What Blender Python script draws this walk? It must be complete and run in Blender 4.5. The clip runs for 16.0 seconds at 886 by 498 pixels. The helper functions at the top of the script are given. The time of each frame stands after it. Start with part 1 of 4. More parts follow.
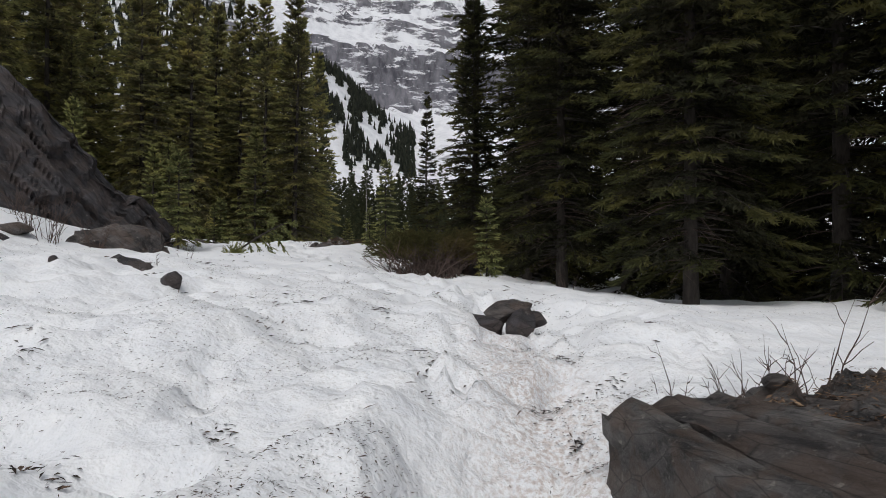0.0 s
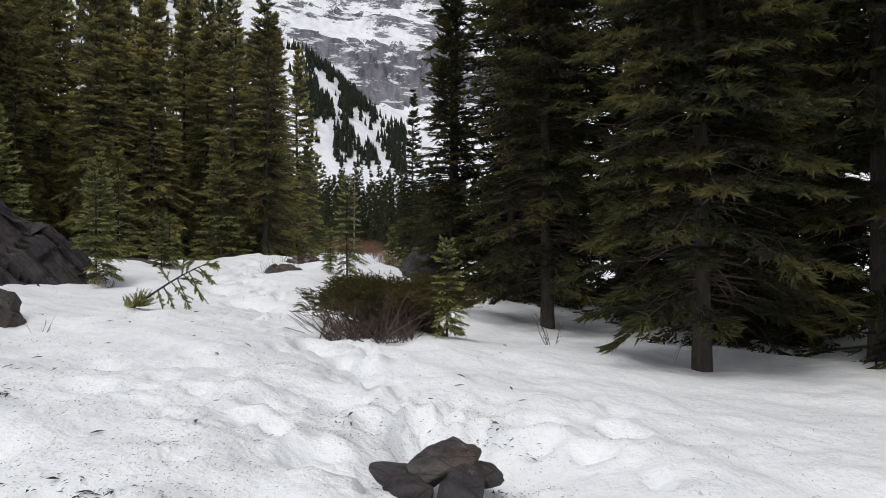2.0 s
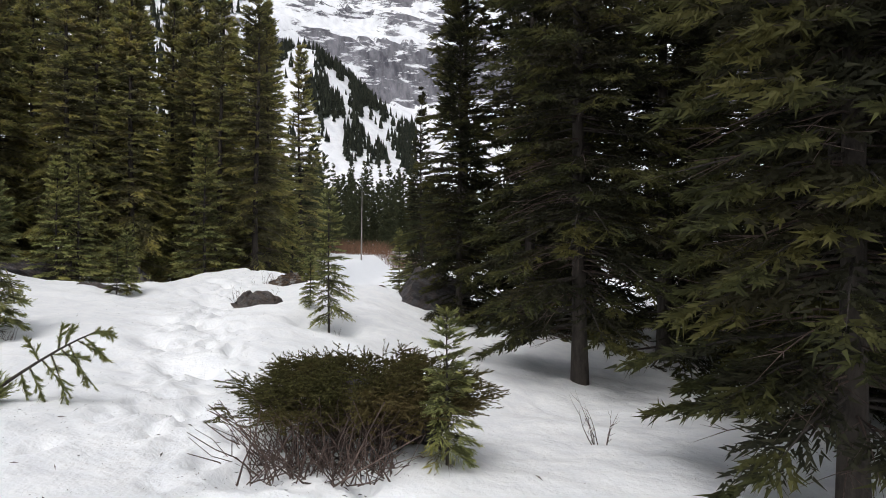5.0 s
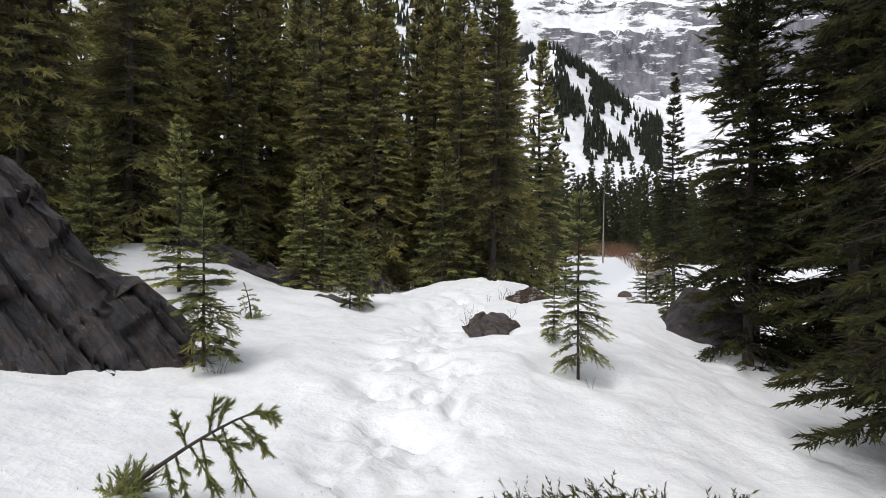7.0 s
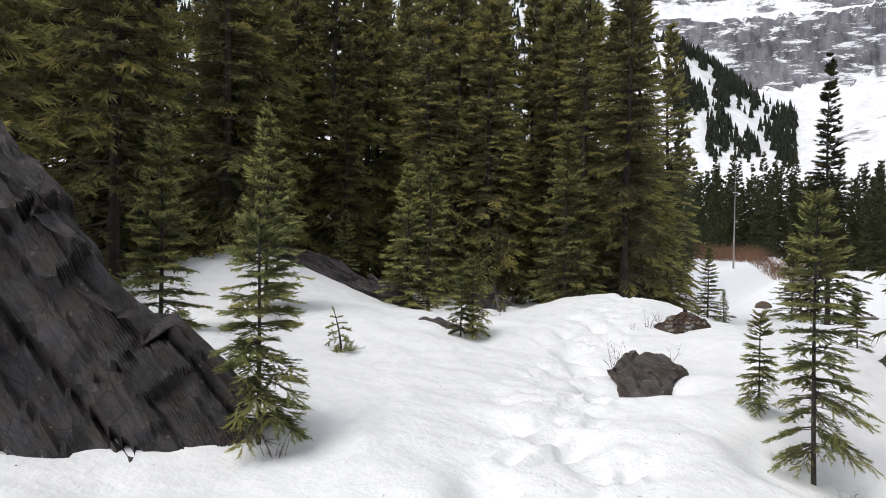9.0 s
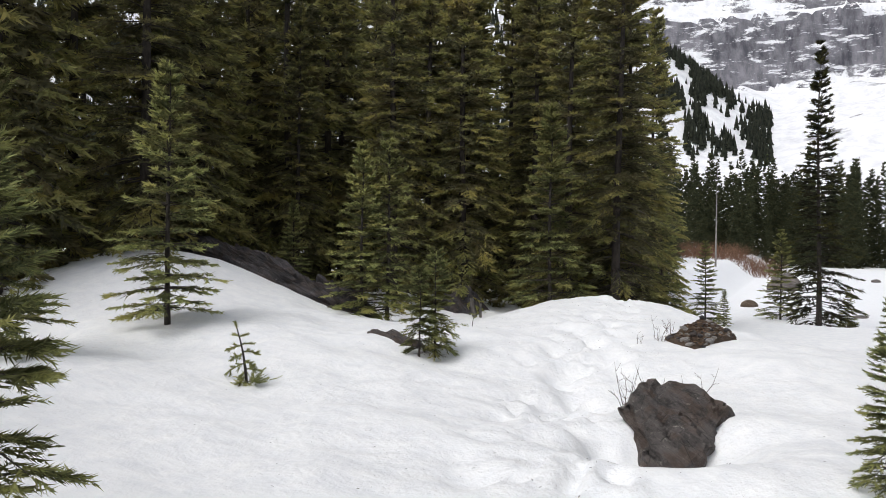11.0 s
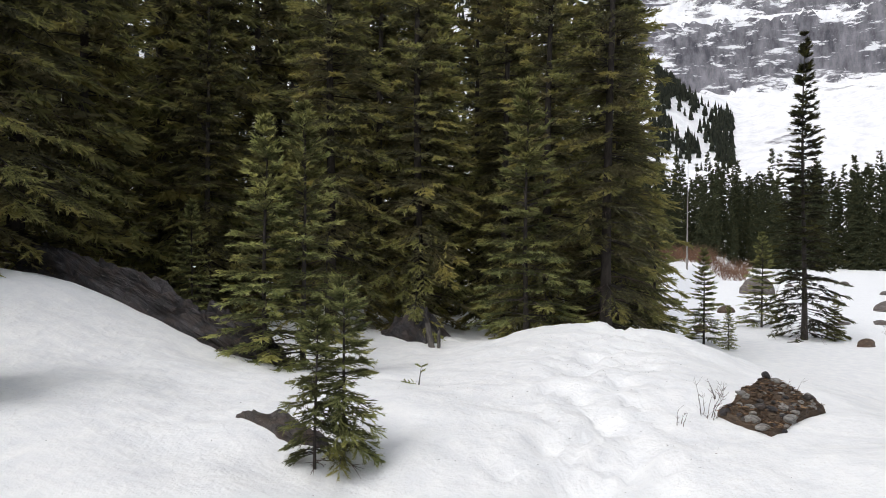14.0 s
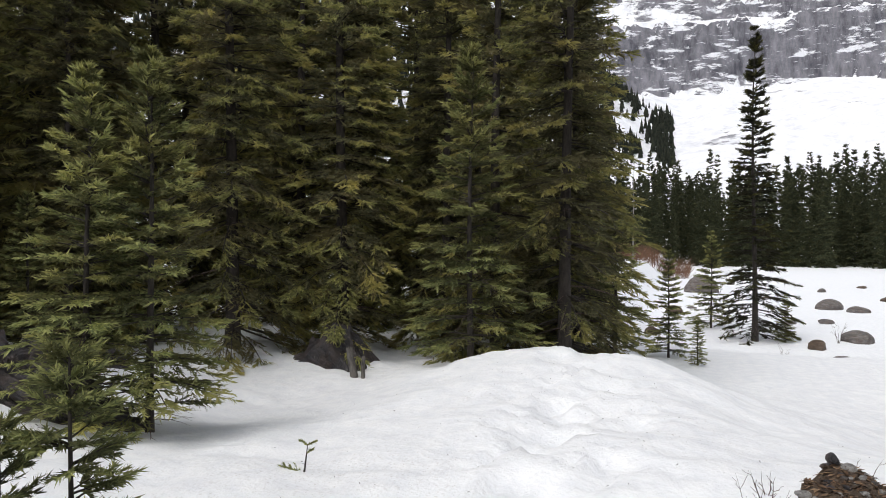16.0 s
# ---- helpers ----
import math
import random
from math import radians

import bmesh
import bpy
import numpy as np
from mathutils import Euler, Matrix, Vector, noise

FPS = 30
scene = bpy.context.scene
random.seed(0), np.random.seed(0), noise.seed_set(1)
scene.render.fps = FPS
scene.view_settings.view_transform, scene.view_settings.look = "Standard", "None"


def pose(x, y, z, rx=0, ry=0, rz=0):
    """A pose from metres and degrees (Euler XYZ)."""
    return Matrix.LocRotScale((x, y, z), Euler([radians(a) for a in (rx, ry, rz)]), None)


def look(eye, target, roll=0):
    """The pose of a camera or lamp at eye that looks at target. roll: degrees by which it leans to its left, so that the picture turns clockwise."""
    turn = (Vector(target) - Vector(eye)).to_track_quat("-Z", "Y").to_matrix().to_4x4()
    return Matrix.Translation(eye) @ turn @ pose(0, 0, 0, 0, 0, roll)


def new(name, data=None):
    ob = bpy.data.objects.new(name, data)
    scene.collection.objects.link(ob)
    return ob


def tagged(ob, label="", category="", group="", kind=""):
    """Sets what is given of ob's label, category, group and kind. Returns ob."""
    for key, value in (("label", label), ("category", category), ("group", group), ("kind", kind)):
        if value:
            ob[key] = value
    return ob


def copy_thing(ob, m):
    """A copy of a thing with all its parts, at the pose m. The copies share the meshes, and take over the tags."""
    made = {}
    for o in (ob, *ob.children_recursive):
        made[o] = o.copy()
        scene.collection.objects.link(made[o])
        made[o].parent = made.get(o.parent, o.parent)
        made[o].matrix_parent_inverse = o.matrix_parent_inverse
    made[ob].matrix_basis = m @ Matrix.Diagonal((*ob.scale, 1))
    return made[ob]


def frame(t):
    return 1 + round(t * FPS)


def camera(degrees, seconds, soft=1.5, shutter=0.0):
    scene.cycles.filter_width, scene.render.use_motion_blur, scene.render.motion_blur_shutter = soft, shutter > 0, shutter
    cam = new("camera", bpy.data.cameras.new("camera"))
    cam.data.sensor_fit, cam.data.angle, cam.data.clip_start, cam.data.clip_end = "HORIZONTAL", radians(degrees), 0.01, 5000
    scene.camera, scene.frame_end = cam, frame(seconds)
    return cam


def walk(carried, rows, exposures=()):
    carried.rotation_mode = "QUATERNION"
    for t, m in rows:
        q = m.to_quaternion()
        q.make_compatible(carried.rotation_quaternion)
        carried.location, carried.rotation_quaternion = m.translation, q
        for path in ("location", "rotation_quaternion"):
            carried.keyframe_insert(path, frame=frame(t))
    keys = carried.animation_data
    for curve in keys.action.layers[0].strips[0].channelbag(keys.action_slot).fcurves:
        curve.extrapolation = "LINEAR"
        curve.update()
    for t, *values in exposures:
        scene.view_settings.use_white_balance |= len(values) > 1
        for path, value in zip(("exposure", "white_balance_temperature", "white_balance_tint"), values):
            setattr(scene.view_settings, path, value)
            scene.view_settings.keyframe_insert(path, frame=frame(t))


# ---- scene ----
cam = camera(70.7, 16.0, 0.9)
# time, place, heading, tilt, roll
ROWS = [
    (0.0, -0.019, 0.051, 1.465, -0.04, 0.16, -0.17),
    (0.5, 0.163, 0.323, 1.533, -0.14, -0.10, 0.11),
    (1.0, 0.221, 0.736, 1.679, -0.02, -0.14, 0.19),
    (1.5, 0.294, 1.141, 1.853, -0.27, -0.29, 0.03),
    (2.0, 0.392, 1.547, 2.016, -0.71, -0.24, 0.10),
    (2.5, 0.381, 1.942, 2.152, -0.77, -0.29, -0.02),
    (3.0, 0.468, 2.269, 2.213, -0.84, -0.20, -0.07),
    (3.5, 0.512, 2.560, 2.316, -0.85, -0.25, -0.04),
    (6.0, 0.406, 4.692, 2.571, 4.15, -0.46, -0.45),
    (6.5, 0.262, 5.191, 2.652, 12.02, -0.44, -0.55),
    (7.0, -0.003, 5.700, 2.696, 21.88, -0.46, -0.42),
    (7.5, -0.252, 6.156, 2.746, 28.77, -0.47, -0.64),
    (8.0, -0.507, 6.617, 2.756, 31.07, -0.44, -0.63),
    (8.5, -0.799, 7.027, 2.826, 31.76, -0.43, -0.61),
    (9.0, -1.071, 7.468, 2.880, 31.85, -0.43, -0.62),
    (9.5, -1.257, 7.930, 2.861, 30.60, -0.33, -0.46),
    (12.0, -2.368, 10.357, 2.766, 29.91, -0.43, -0.31),
    (12.5, -2.543, 10.778, 2.817, 29.85, -0.33, -0.32),
    (13.0, -2.729, 11.197, 2.861, 29.86, -0.26, -0.25),
    (13.5, -2.917, 11.623, 2.894, 29.10, -0.24, -0.23),
    (14.0, -3.082, 12.109, 2.941, 27.07, -0.22, -0.09),
    (14.5, -3.269, 12.581, 2.983, 24.79, -0.23, -0.02),
    (15.0, -3.400, 13.005, 2.979, 23.22, -0.13, 0.00),
    (15.5, -3.539, 13.479, 3.090, 23.04, -0.15, 0.20),
    (16.0, -3.731, 14.076, 3.036, 22.28, -0.35, 0.10),
]
walk(cam, [(t, pose(x, y, z, 90 + tilt, roll, yaw)) for t, x, y, z, yaw, tilt, roll in ROWS], [(0, -0.27), (1.5, -0.08), (3.5, 0.20), (6.5, 0.30), (9, 0.40), (12.5, 0.33), (16, 0.40)])

# ---- world and sun: overcast mountain daylight ----
world = bpy.data.worlds.new("overcast_sky")
scene.world = world
world.use_nodes = True
wn, wl = world.node_tree.nodes, world.node_tree.links
sky = wn.new("ShaderNodeTexSky")
sky.sky_type, sky.sun_disc = "NISHITA", False
sky.sun_elevation, sky.sun_rotation = radians(58), radians(200)
sky.air_density, sky.dust_density, sky.ozone_density = 1.0, 3.0, 1.0
grey = wn.new("ShaderNodeHueSaturation")
grey.inputs["Saturation"].default_value = 0.30
wl.new(sky.outputs["Color"], grey.inputs["Color"])
wl.new(grey.outputs["Color"], wn["Background"].inputs["Color"])
wn["Background"].inputs["Strength"].default_value = 0.13
sun_data = bpy.data.lights.new("sun", "SUN")
sun_data.energy, sun_data.angle, sun_data.color = 0.8, radians(25), (1.0, 0.97, 0.93)
sun = new("sun", sun_data)
sun.matrix_world = look((0, 0, 60), (10 , 26, 0))

rng = np.random.default_rng(7)


# ---- materials ----
def mat(name):
    m = bpy.data.materials.new(name)
    m.use_nodes = True
    n, l = m.node_tree.nodes, m.node_tree.links
    return m, n, l, n["Principled BSDF"]


def put(l, a, b):
    l.new(a, b)


def tex(n, l, kind, scale, coord=None, **kw):
    t = n.new(kind)
    t.inputs["Scale"].default_value = scale
    for k, v in kw.items():
        t.inputs[k].default_value = v
    if coord is not None:
        l.new(coord, t.inputs["Vector"])
    return t


def ramp(n, l, fac, stops):
    r = n.new("ShaderNodeValToRGB")
    el = r.color_ramp.elements
    while len(el) < len(stops):
        el.new(0.5)
    for e, (p, c) in zip(el, stops):
        e.position, e.color = p, (*c, 1)
    l.new(fac, r.inputs["Fac"])
    return r.outputs["Color"]


def mix(n, l, fac, a, b, blend="MIX"):
    m = n.new("ShaderNodeMix")
    m.data_type, m.blend_type = "RGBA", blend
    for s, v in ((m.inputs["Factor"], fac), (m.inputs["A"], a), (m.inputs["B"], b)):
        if hasattr(v, "is_linked"):
            l.new(v, s)
        elif isinstance(v, tuple):
            s.default_value = (*v, 1)
        else:
            s.default_value = v
    return m.outputs["Result"]


def bump(n, l, bsdf, height, strength, distance, prev=None):
    b = n.new("ShaderNodeBump")
    b.inputs["Strength"].default_value, b.inputs["Distance"].default_value = strength, distance
    l.new(height, b.inputs["Height"])
    if prev is not None:
        l.new(prev, b.inputs["Normal"])
    l.new(b.outputs["Normal"], bsdf.inputs["Normal"])
    return b.outputs["Normal"]


def grey_of(v):
    return (v, v, v)


def make_snow():
    m, n, l, b = mat("old_snow")
    pos = n.new("ShaderNodeNewGeometry").outputs["Position"]
    big = tex(n, l, "ShaderNodeTexNoise", 0.55, pos, Detail=3.0)
    mid = tex(n, l, "ShaderNodeTexNoise", 5.0, pos, Detail=5.0, Roughness=0.65)
    fine = tex(n, l, "ShaderNodeTexNoise", 45.0, pos, Detail=4.0, Roughness=0.7)
    clean = mix(n, l, ramp(n, l, mid.outputs["Fac"], [(0.35, grey_of(0)), (0.7, grey_of(1))]), (0.80, 0.82, 0.85), (0.90, 0.91, 0.92))
    # grey needle dust in loose patches
    dust = n.new("ShaderNodeMath")
    dust.operation = "MULTIPLY"
    l.new(ramp(n, l, big.outputs["Fac"], [(0.42, grey_of(0.05)), (0.70, grey_of(1))]), dust.inputs[0])
    l.new(ramp(n, l, fine.outputs["Fac"], [(0.55, grey_of(0)), (0.72, grey_of(0.55))]), dust.inputs[1])
    dirty = mix(n, l, dust.outputs[0], clean, (0.42, 0.38, 0.34))
    # trodden soil stain, written into the sheet along the steps
    stain = n.new("ShaderNodeAttribute")
    stain.attribute_name = "soil"
    soil = n.new("ShaderNodeMath")
    soil.operation = "MULTIPLY"
    l.new(stain.outputs["Fac"], soil.inputs[0])
    l.new(ramp(n, l, fine.outputs["Fac"], [(0.44, grey_of(0.1)), (0.58, grey_of(1))]), soil.inputs[1])
    col = mix(n, l, soil.outputs[0], dirty, (0.46, 0.36, 0.31))
    l.new(col, b.inputs["Base Color"])
    b.inputs["Roughness"].default_value = 0.75
    b.inputs["Specular IOR Level"].default_value = 0.25
    crust = n.new("ShaderNodeAttribute")
    crust.attribute_name = "crust"
    lumps = tex(n, l, "ShaderNodeTexNoise", 8.0, pos, Detail=4.0, Roughness=0.55)
    p0 = n.new("ShaderNodeBump")
    p0.inputs["Distance"].default_value = 0.05
    l.new(crust.outputs["Fac"], p0.inputs["Strength"])
    l.new(lumps.outputs["Fac"], p0.inputs["Height"])
    p = bump(n, l, b, mid.outputs["Fac"], 0.6, 0.05, p0.outputs["Normal"])
    bump(n, l, b, fine.outputs["Fac"], 0.25, 0.008, p)
    return m


def make_rock(name, dark, light, lichen, scale=1.0, layer=(0, 0, 1), brown=0.0):
    """Layered rock; layer: the normal of its beds."""
    m, n, l, b = mat(name)
    tc = n.new("ShaderNodeTexCoord").outputs["Object"]
    turn = n.new("ShaderNodeMapping")
    mp = n.new("ShaderNodeMapping")
    turn.inputs["Rotation"].default_value = Vector(layer).rotation_difference(Vector((0, 0, 1))).to_euler()
    mp.inputs["Scale"].default_value = (0.6, 0.6, 2.3)
    l.new(tc, turn.inputs["Vector"])
    l.new(turn.outputs["Vector"], mp.inputs["Vector"])
    lay = tex(n, l, "ShaderNodeTexNoise", 1.6 * scale, mp.outputs["Vector"], Detail=7.0, Roughness=0.68)
    grain = tex(n, l, "ShaderNodeTexNoise", 14 * scale, tc, Detail=8.0, Roughness=0.75)
    spots = tex(n, l, "ShaderNodeTexNoise", 4.5 * scale, tc, Detail=6.0, Roughness=0.7)
    crack = tex(n, l, "ShaderNodeTexVoronoi", 2.2 * scale, mp.outputs["Vector"])
    crack.feature = "DISTANCE_TO_EDGE"
    c = mix(n, l, ramp(n, l, lay.outputs["Fac"], [(0.38, grey_of(0)), (0.64, grey_of(1))]), dark, light)
    c = mix(n, l, ramp(n, l, grain.outputs["Fac"], [(0.52, grey_of(0)), (0.66, grey_of(0.6))]), c, tuple(v * 1.5 for v in light))
    c = mix(n, l, ramp(n, l, spots.outputs["Fac"], [(0.61, grey_of(0)), (0.68, grey_of(0.7))]), c, lichen)
    if brown:
        rust = tex(n, l, "ShaderNodeTexNoise", 2.3 * scale, tc, Detail=5.0)
        c = mix(n, l, ramp(n, l, rust.outputs["Fac"], [(0.46, grey_of(0)), (0.56, grey_of(brown))]), c, (0.085, 0.048, 0.028))
    c = mix(n, l, ramp(n, l, crack.outputs["Distance"], [(0.0, grey_of(0.7)), (0.03, grey_of(0))]), c, tuple(v * 0.25 for v in dark))
    fine = tex(n, l, "ShaderNodeTexVoronoi", 6.5 * scale, mp.outputs["Vector"])
    fine.feature = "DISTANCE_TO_EDGE"
    c = mix(n, l, ramp(n, l, fine.outputs["Distance"], [(0.0, grey_of(0.35)), (0.03, grey_of(0))]), c, tuple(v * 0.3 for v in dark))
    l.new(c, b.inputs["Base Color"])
    l.new(ramp(n, l, grain.outputs["Fac"], [(0.3, grey_of(0.5)), (0.7, grey_of(0.85))]), b.inputs["Roughness"])
    p = bump(n, l, b, lay.outputs["Fac"], 0.6, 0.06 / scale)
    p = bump(n, l, b, crack.outputs["Distance"], 0.8, 0.08 / scale, p)
    p = bump(n, l, b, fine.outputs["Distance"], 0.6, 0.04 / scale, p)
    bump(n, l, b, grain.outputs["Fac"], 0.9, 0.05 / scale, p)
    return m


def make_bark(name, a, c2):
    m, n, l, b = mat(name)
    tc = n.new("ShaderNodeTexCoord").outputs["Object"]
    mp = n.new("ShaderNodeMapping")
    mp.inputs["Scale"].default_value = (1, 1, 0.3)
    l.new(tc, mp.inputs["Vector"])
    s = tex(n, l, "ShaderNodeTexNoise", 22, mp.outputs["Vector"], Detail=6.0, Roughness=0.7)
    s2 = tex(n, l, "ShaderNodeTexNoise", 2.5, tc, Detail=3.0)
    c = mix(n, l, ramp(n, l, s.outputs["Fac"], [(0.35, grey_of(0)), (0.65, grey_of(1))]), a, c2)
    c = mix(n, l, ramp(n, l, s2.outputs["Fac"], [(0.5, grey_of(0)), (0.7, grey_of(0.5))]), c, tuple(v * 1.5 for v in c2))
    l.new(c, b.inputs["Base Color"])
    b.inputs["Roughness"].default_value = 0.9
    bump(n, l, b, s.outputs["Fac"], 0.9, 0.02)
    return m


def make_needles(name, dark, light, warm):
    """Needle foliage: each spray differs a little; each tree too."""
    m, n, l, b = mat(name)
    isl = n.new("ShaderNodeNewGeometry").outputs["Random Per Island"]
    obj = n.new("ShaderNodeObjectInfo").outputs["Random"]
    tc = n.new("ShaderNodeTexCoord").outputs["Object"]
    patch = tex(n, l, "ShaderNodeTexNoise", 1.1, tc, Detail=4.0, Roughness=0.6)
    c = mix(n, l, isl, dark, light)
    c = mix(n, l, ramp(n, l, patch.outputs["Fac"], [(0.45, grey_of(0)), (0.70, grey_of(0.65))]), c, warm)
    h = n.new("ShaderNodeHueSaturation")
    v = n.new("ShaderNodeMapRange")
    v.inputs["To Min"].default_value, v.inputs["To Max"].default_value = 0.75, 1.25
    l.new(obj, v.inputs["Value"])
    l.new(v.outputs["Result"], h.inputs["Value"])
    l.new(c, h.inputs["Color"])
    l.new(h.outputs["Color"], b.inputs["Base Color"])
    b.inputs["Roughness"].default_value = 0.7
    b.inputs["Specular IOR Level"].default_value = 0.12
    t = n.new("ShaderNodeBsdfTranslucent")
    l.new(h.outputs["Color"], t.inputs["Color"])
    ms = n.new("ShaderNodeMixShader")
    ms.inputs["Fac"].default_value = 0.42
    l.new(b.outputs["BSDF"], ms.inputs[1])
    l.new(t.outputs["BSDF"], ms.inputs[2])
    l.new(ms.outputs["Shader"], n["Material Output"].inputs["Surface"])
    return m


def make_litter(name, a, c, d):
    m, n, l, b = mat(name)
    isl = n.new("ShaderNodeNewGeometry").outputs["Random Per Island"]
    l.new(ramp(n, l, isl, [(0.0, a), (0.6, c), (1.0, d)]), b.inputs["Base Color"])
    b.inputs["Roughness"].default_value = 0.9
    return m


def make_mountain():
    """Snow lies where the slope holds it; the steep bands are bare limestone."""
    m, n, l, b = mat("snowy_limestone_slope")
    geo = n.new("ShaderNodeNewGeometry")
    sep = n.new("ShaderNodeSeparateXYZ")
    l.new(geo.outputs["True Normal"], sep.inputs[0])
    mp = n.new("ShaderNodeMapping")
    mp.inputs["Scale"].default_value = (1, 1, 2.3)
    l.new(geo.outputs["Position"], mp.inputs["Vector"])
    big = tex(n, l, "ShaderNodeTexNoise", 0.028, mp.outputs["Vector"], Detail=9.0, Roughness=0.72)
    tall_map = n.new("ShaderNodeMapping")
    tall_map.inputs["Scale"].default_value = (1, 1, 0.3)
    l.new(geo.outputs["Position"], tall_map.inputs["Vector"])
    streak = tex(n, l, "ShaderNodeTexNoise", 0.16, tall_map.outputs["Vector"], Detail=6.0, Roughness=0.7)
    add = n.new("ShaderNodeMath")
    add.operation = "MULTIPLY_ADD"
    l.new(sep.outputs["Z"], add.inputs[0])
    add.inputs[1].default_value = 0.45
    l.new(big.outputs["Fac"], add.inputs[2])
    snow = ramp(n, l, add.outputs[0], [(0.655, grey_of(0)), (0.695, grey_of(1))])
    rock = mix(n, l, ramp(n, l, streak.outputs["Fac"], [(0.35, grey_of(0)), (0.65, grey_of(1))]), (0.060, 0.060, 0.074), (0.23, 0.225, 0.25))
    crop = tex(n, l, "ShaderNodeTexNoise", 0.02, geo.outputs["Position"], Detail=9.0, Roughness=0.68)
    bare = ramp(n, l, crop.outputs["Fac"], [(0.605, grey_of(0)), (0.64, grey_of(0.9))])
    drift = mix(n, l, ramp(n, l, streak.outputs["Fac"], [(0.45, grey_of(0)), (0.70, grey_of(1))]), (0.86, 0.87, 0.90), (0.66, 0.67, 0.71))
    # snow caught on ledges of the cliffs
    ledge_map = n.new("ShaderNodeMapping")
    ledge_map.inputs["Scale"].default_value = (0.7, 0.7, 3.0)
    l.new(geo.outputs["Position"], ledge_map.inputs["Vector"])
    ledge = tex(n, l, "ShaderNodeTexNoise", 0.055, ledge_map.outputs["Vector"], Detail=8.0, Roughness=0.75)
    rock = mix(n, l, ramp(n, l, ledge.outputs["Fac"], [(0.55, grey_of(0)), (0.59, grey_of(0.9))]), rock, drift)
    face = mix(n, l, bare, mix(n, l, snow, rock, drift), rock)
    l.new(face, b.inputs["Base Color"])
    b.inputs["Roughness"].default_value = 0.85
    bump(n, l, b, big.outputs["Fac"], 0.6, 4.0)
    return m


SNOW = make_snow()
SLATE = make_rock("dark_slate", (0.011, 0.010, 0.012), (0.070, 0.064, 0.069), (0.22, 0.21, 0.20), 2.6, (0.36, 0.75, 0.56), 0.25)
GREYROCK = make_rock("grey_limestone", (0.012, 0.010, 0.010), (0.125, 0.110, 0.104), (0.34, 0.32, 0.29), 3.0, (0.5, 0.3, 0.8), 0.4)
LEDGEROCK = make_rock("littered_slate", (0.012, 0.011, 0.011), (0.140, 0.130, 0.125), (0.27, 0.26, 0.23), 4.0, (0.75, 0.35, 0.55), 0.45)
PALEROCK = make_rock("pale_limestone", (0.17, 0.165, 0.16), (0.36, 0.35, 0.33), (0.46, 0.45, 0.42), 4.0, (0.2, 0.3, 0.9), 0.3)
BARK = make_bark("spruce_bark", (0.022, 0.018, 0.015), (0.062, 0.051, 0.044))
DEADWOOD = make_bark("weathered_wood", (0.05, 0.045, 0.042), (0.16, 0.145, 0.13))
TWIG = make_bark("twig_bark", (0.040, 0.028, 0.024), (0.13, 0.090, 0.075))
# inner, tip: crown shade and lit ends painted in, besides paler new growth
SPRUCE = (make_needles("spruce_needles_inner", (0.095, 0.096, 0.059), (0.213, 0.203, 0.104), (0.294, 0.236, 0.106)),
          make_needles("spruce_needles_tip", (0.158, 0.171, 0.077), (0.387, 0.373, 0.139), (0.558, 0.461, 0.155)))
# darker copy of the spruce needles: the wood's shade is in the colour
SHADESPRUCE = (make_needles("shaded_spruce_needles_inner", (0.024, 0.025, 0.017), (0.055, 0.055, 0.032), (0.091, 0.078, 0.039)),
              make_needles("shaded_spruce_needles_tip", (0.036, 0.039, 0.020), (0.084, 0.088, 0.034), (0.181, 0.161, 0.051)))
YOUNG = (make_needles("young_fir_needles_inner", (0.077, 0.091, 0.046), (0.193, 0.199, 0.084), (0.259, 0.228, 0.087)),
         make_needles("young_fir_needles_tip", (0.161, 0.188, 0.084), (0.392, 0.407, 0.160), (0.518, 0.456, 0.152)))
WEATHERED = make_rock("weathered_boulder", (0.060, 0.054, 0.052), (0.210, 0.190, 0.178), (0.33, 0.31, 0.28), 2.0, (0.2, 0.1, 1), 0.4)
SOIL = make_rock("stony_soil", (0.045, 0.030, 0.020), (0.130, 0.092, 0.060), (0.19, 0.165, 0.13), 5.0, (0.1, 0.2, 0.9), 0.5)
LITTER = make_litter("needle_litter", (0.012, 0.010, 0.008), (0.035, 0.024, 0.016), (0.11, 0.07, 0.045))
LEAF = make_litter("leaf_litter", (0.035, 0.022, 0.015), (0.13, 0.075, 0.042), (0.30, 0.20, 0.12))
MOUNTAIN = make_mountain()
FARFOREST = make_needles("far_needles", (0.036, 0.044, 0.028), (0.085, 0.095, 0.050), (0.120, 0.115, 0.052))


# ---- mesh helpers ----
def mesh_from(name, verts, faces, *mats, smooth=False, slots=None):
    me = bpy.data.meshes.new(name)
    verts = np.asarray(verts, dtype=np.float32)
    faces = np.asarray(faces, dtype=np.int32)
    k = faces.shape[1]
    me.vertices.add(len(verts))
    me.vertices.foreach_set("co", verts.ravel())
    me.loops.add(faces.size)
    me.loops.foreach_set("vertex_index", faces.ravel())
    me.polygons.add(len(faces))
    me.polygons.foreach_set("loop_start", np.arange(0, faces.size, k, dtype=np.int32))
    if smooth:
        me.polygons.foreach_set("use_smooth", np.ones(len(faces), dtype=bool))
    for m in mats:
        me.materials.append(m)
    if slots is not None:
        me.polygons.foreach_set("material_index", np.asarray(slots, dtype=np.int32))
    me.update(calc_edges=True)
    me.validate()
    return me


def child(name, me, parent, label=""):
    ob = new(name, me)
    ob.parent = parent
    return tagged(ob, label)


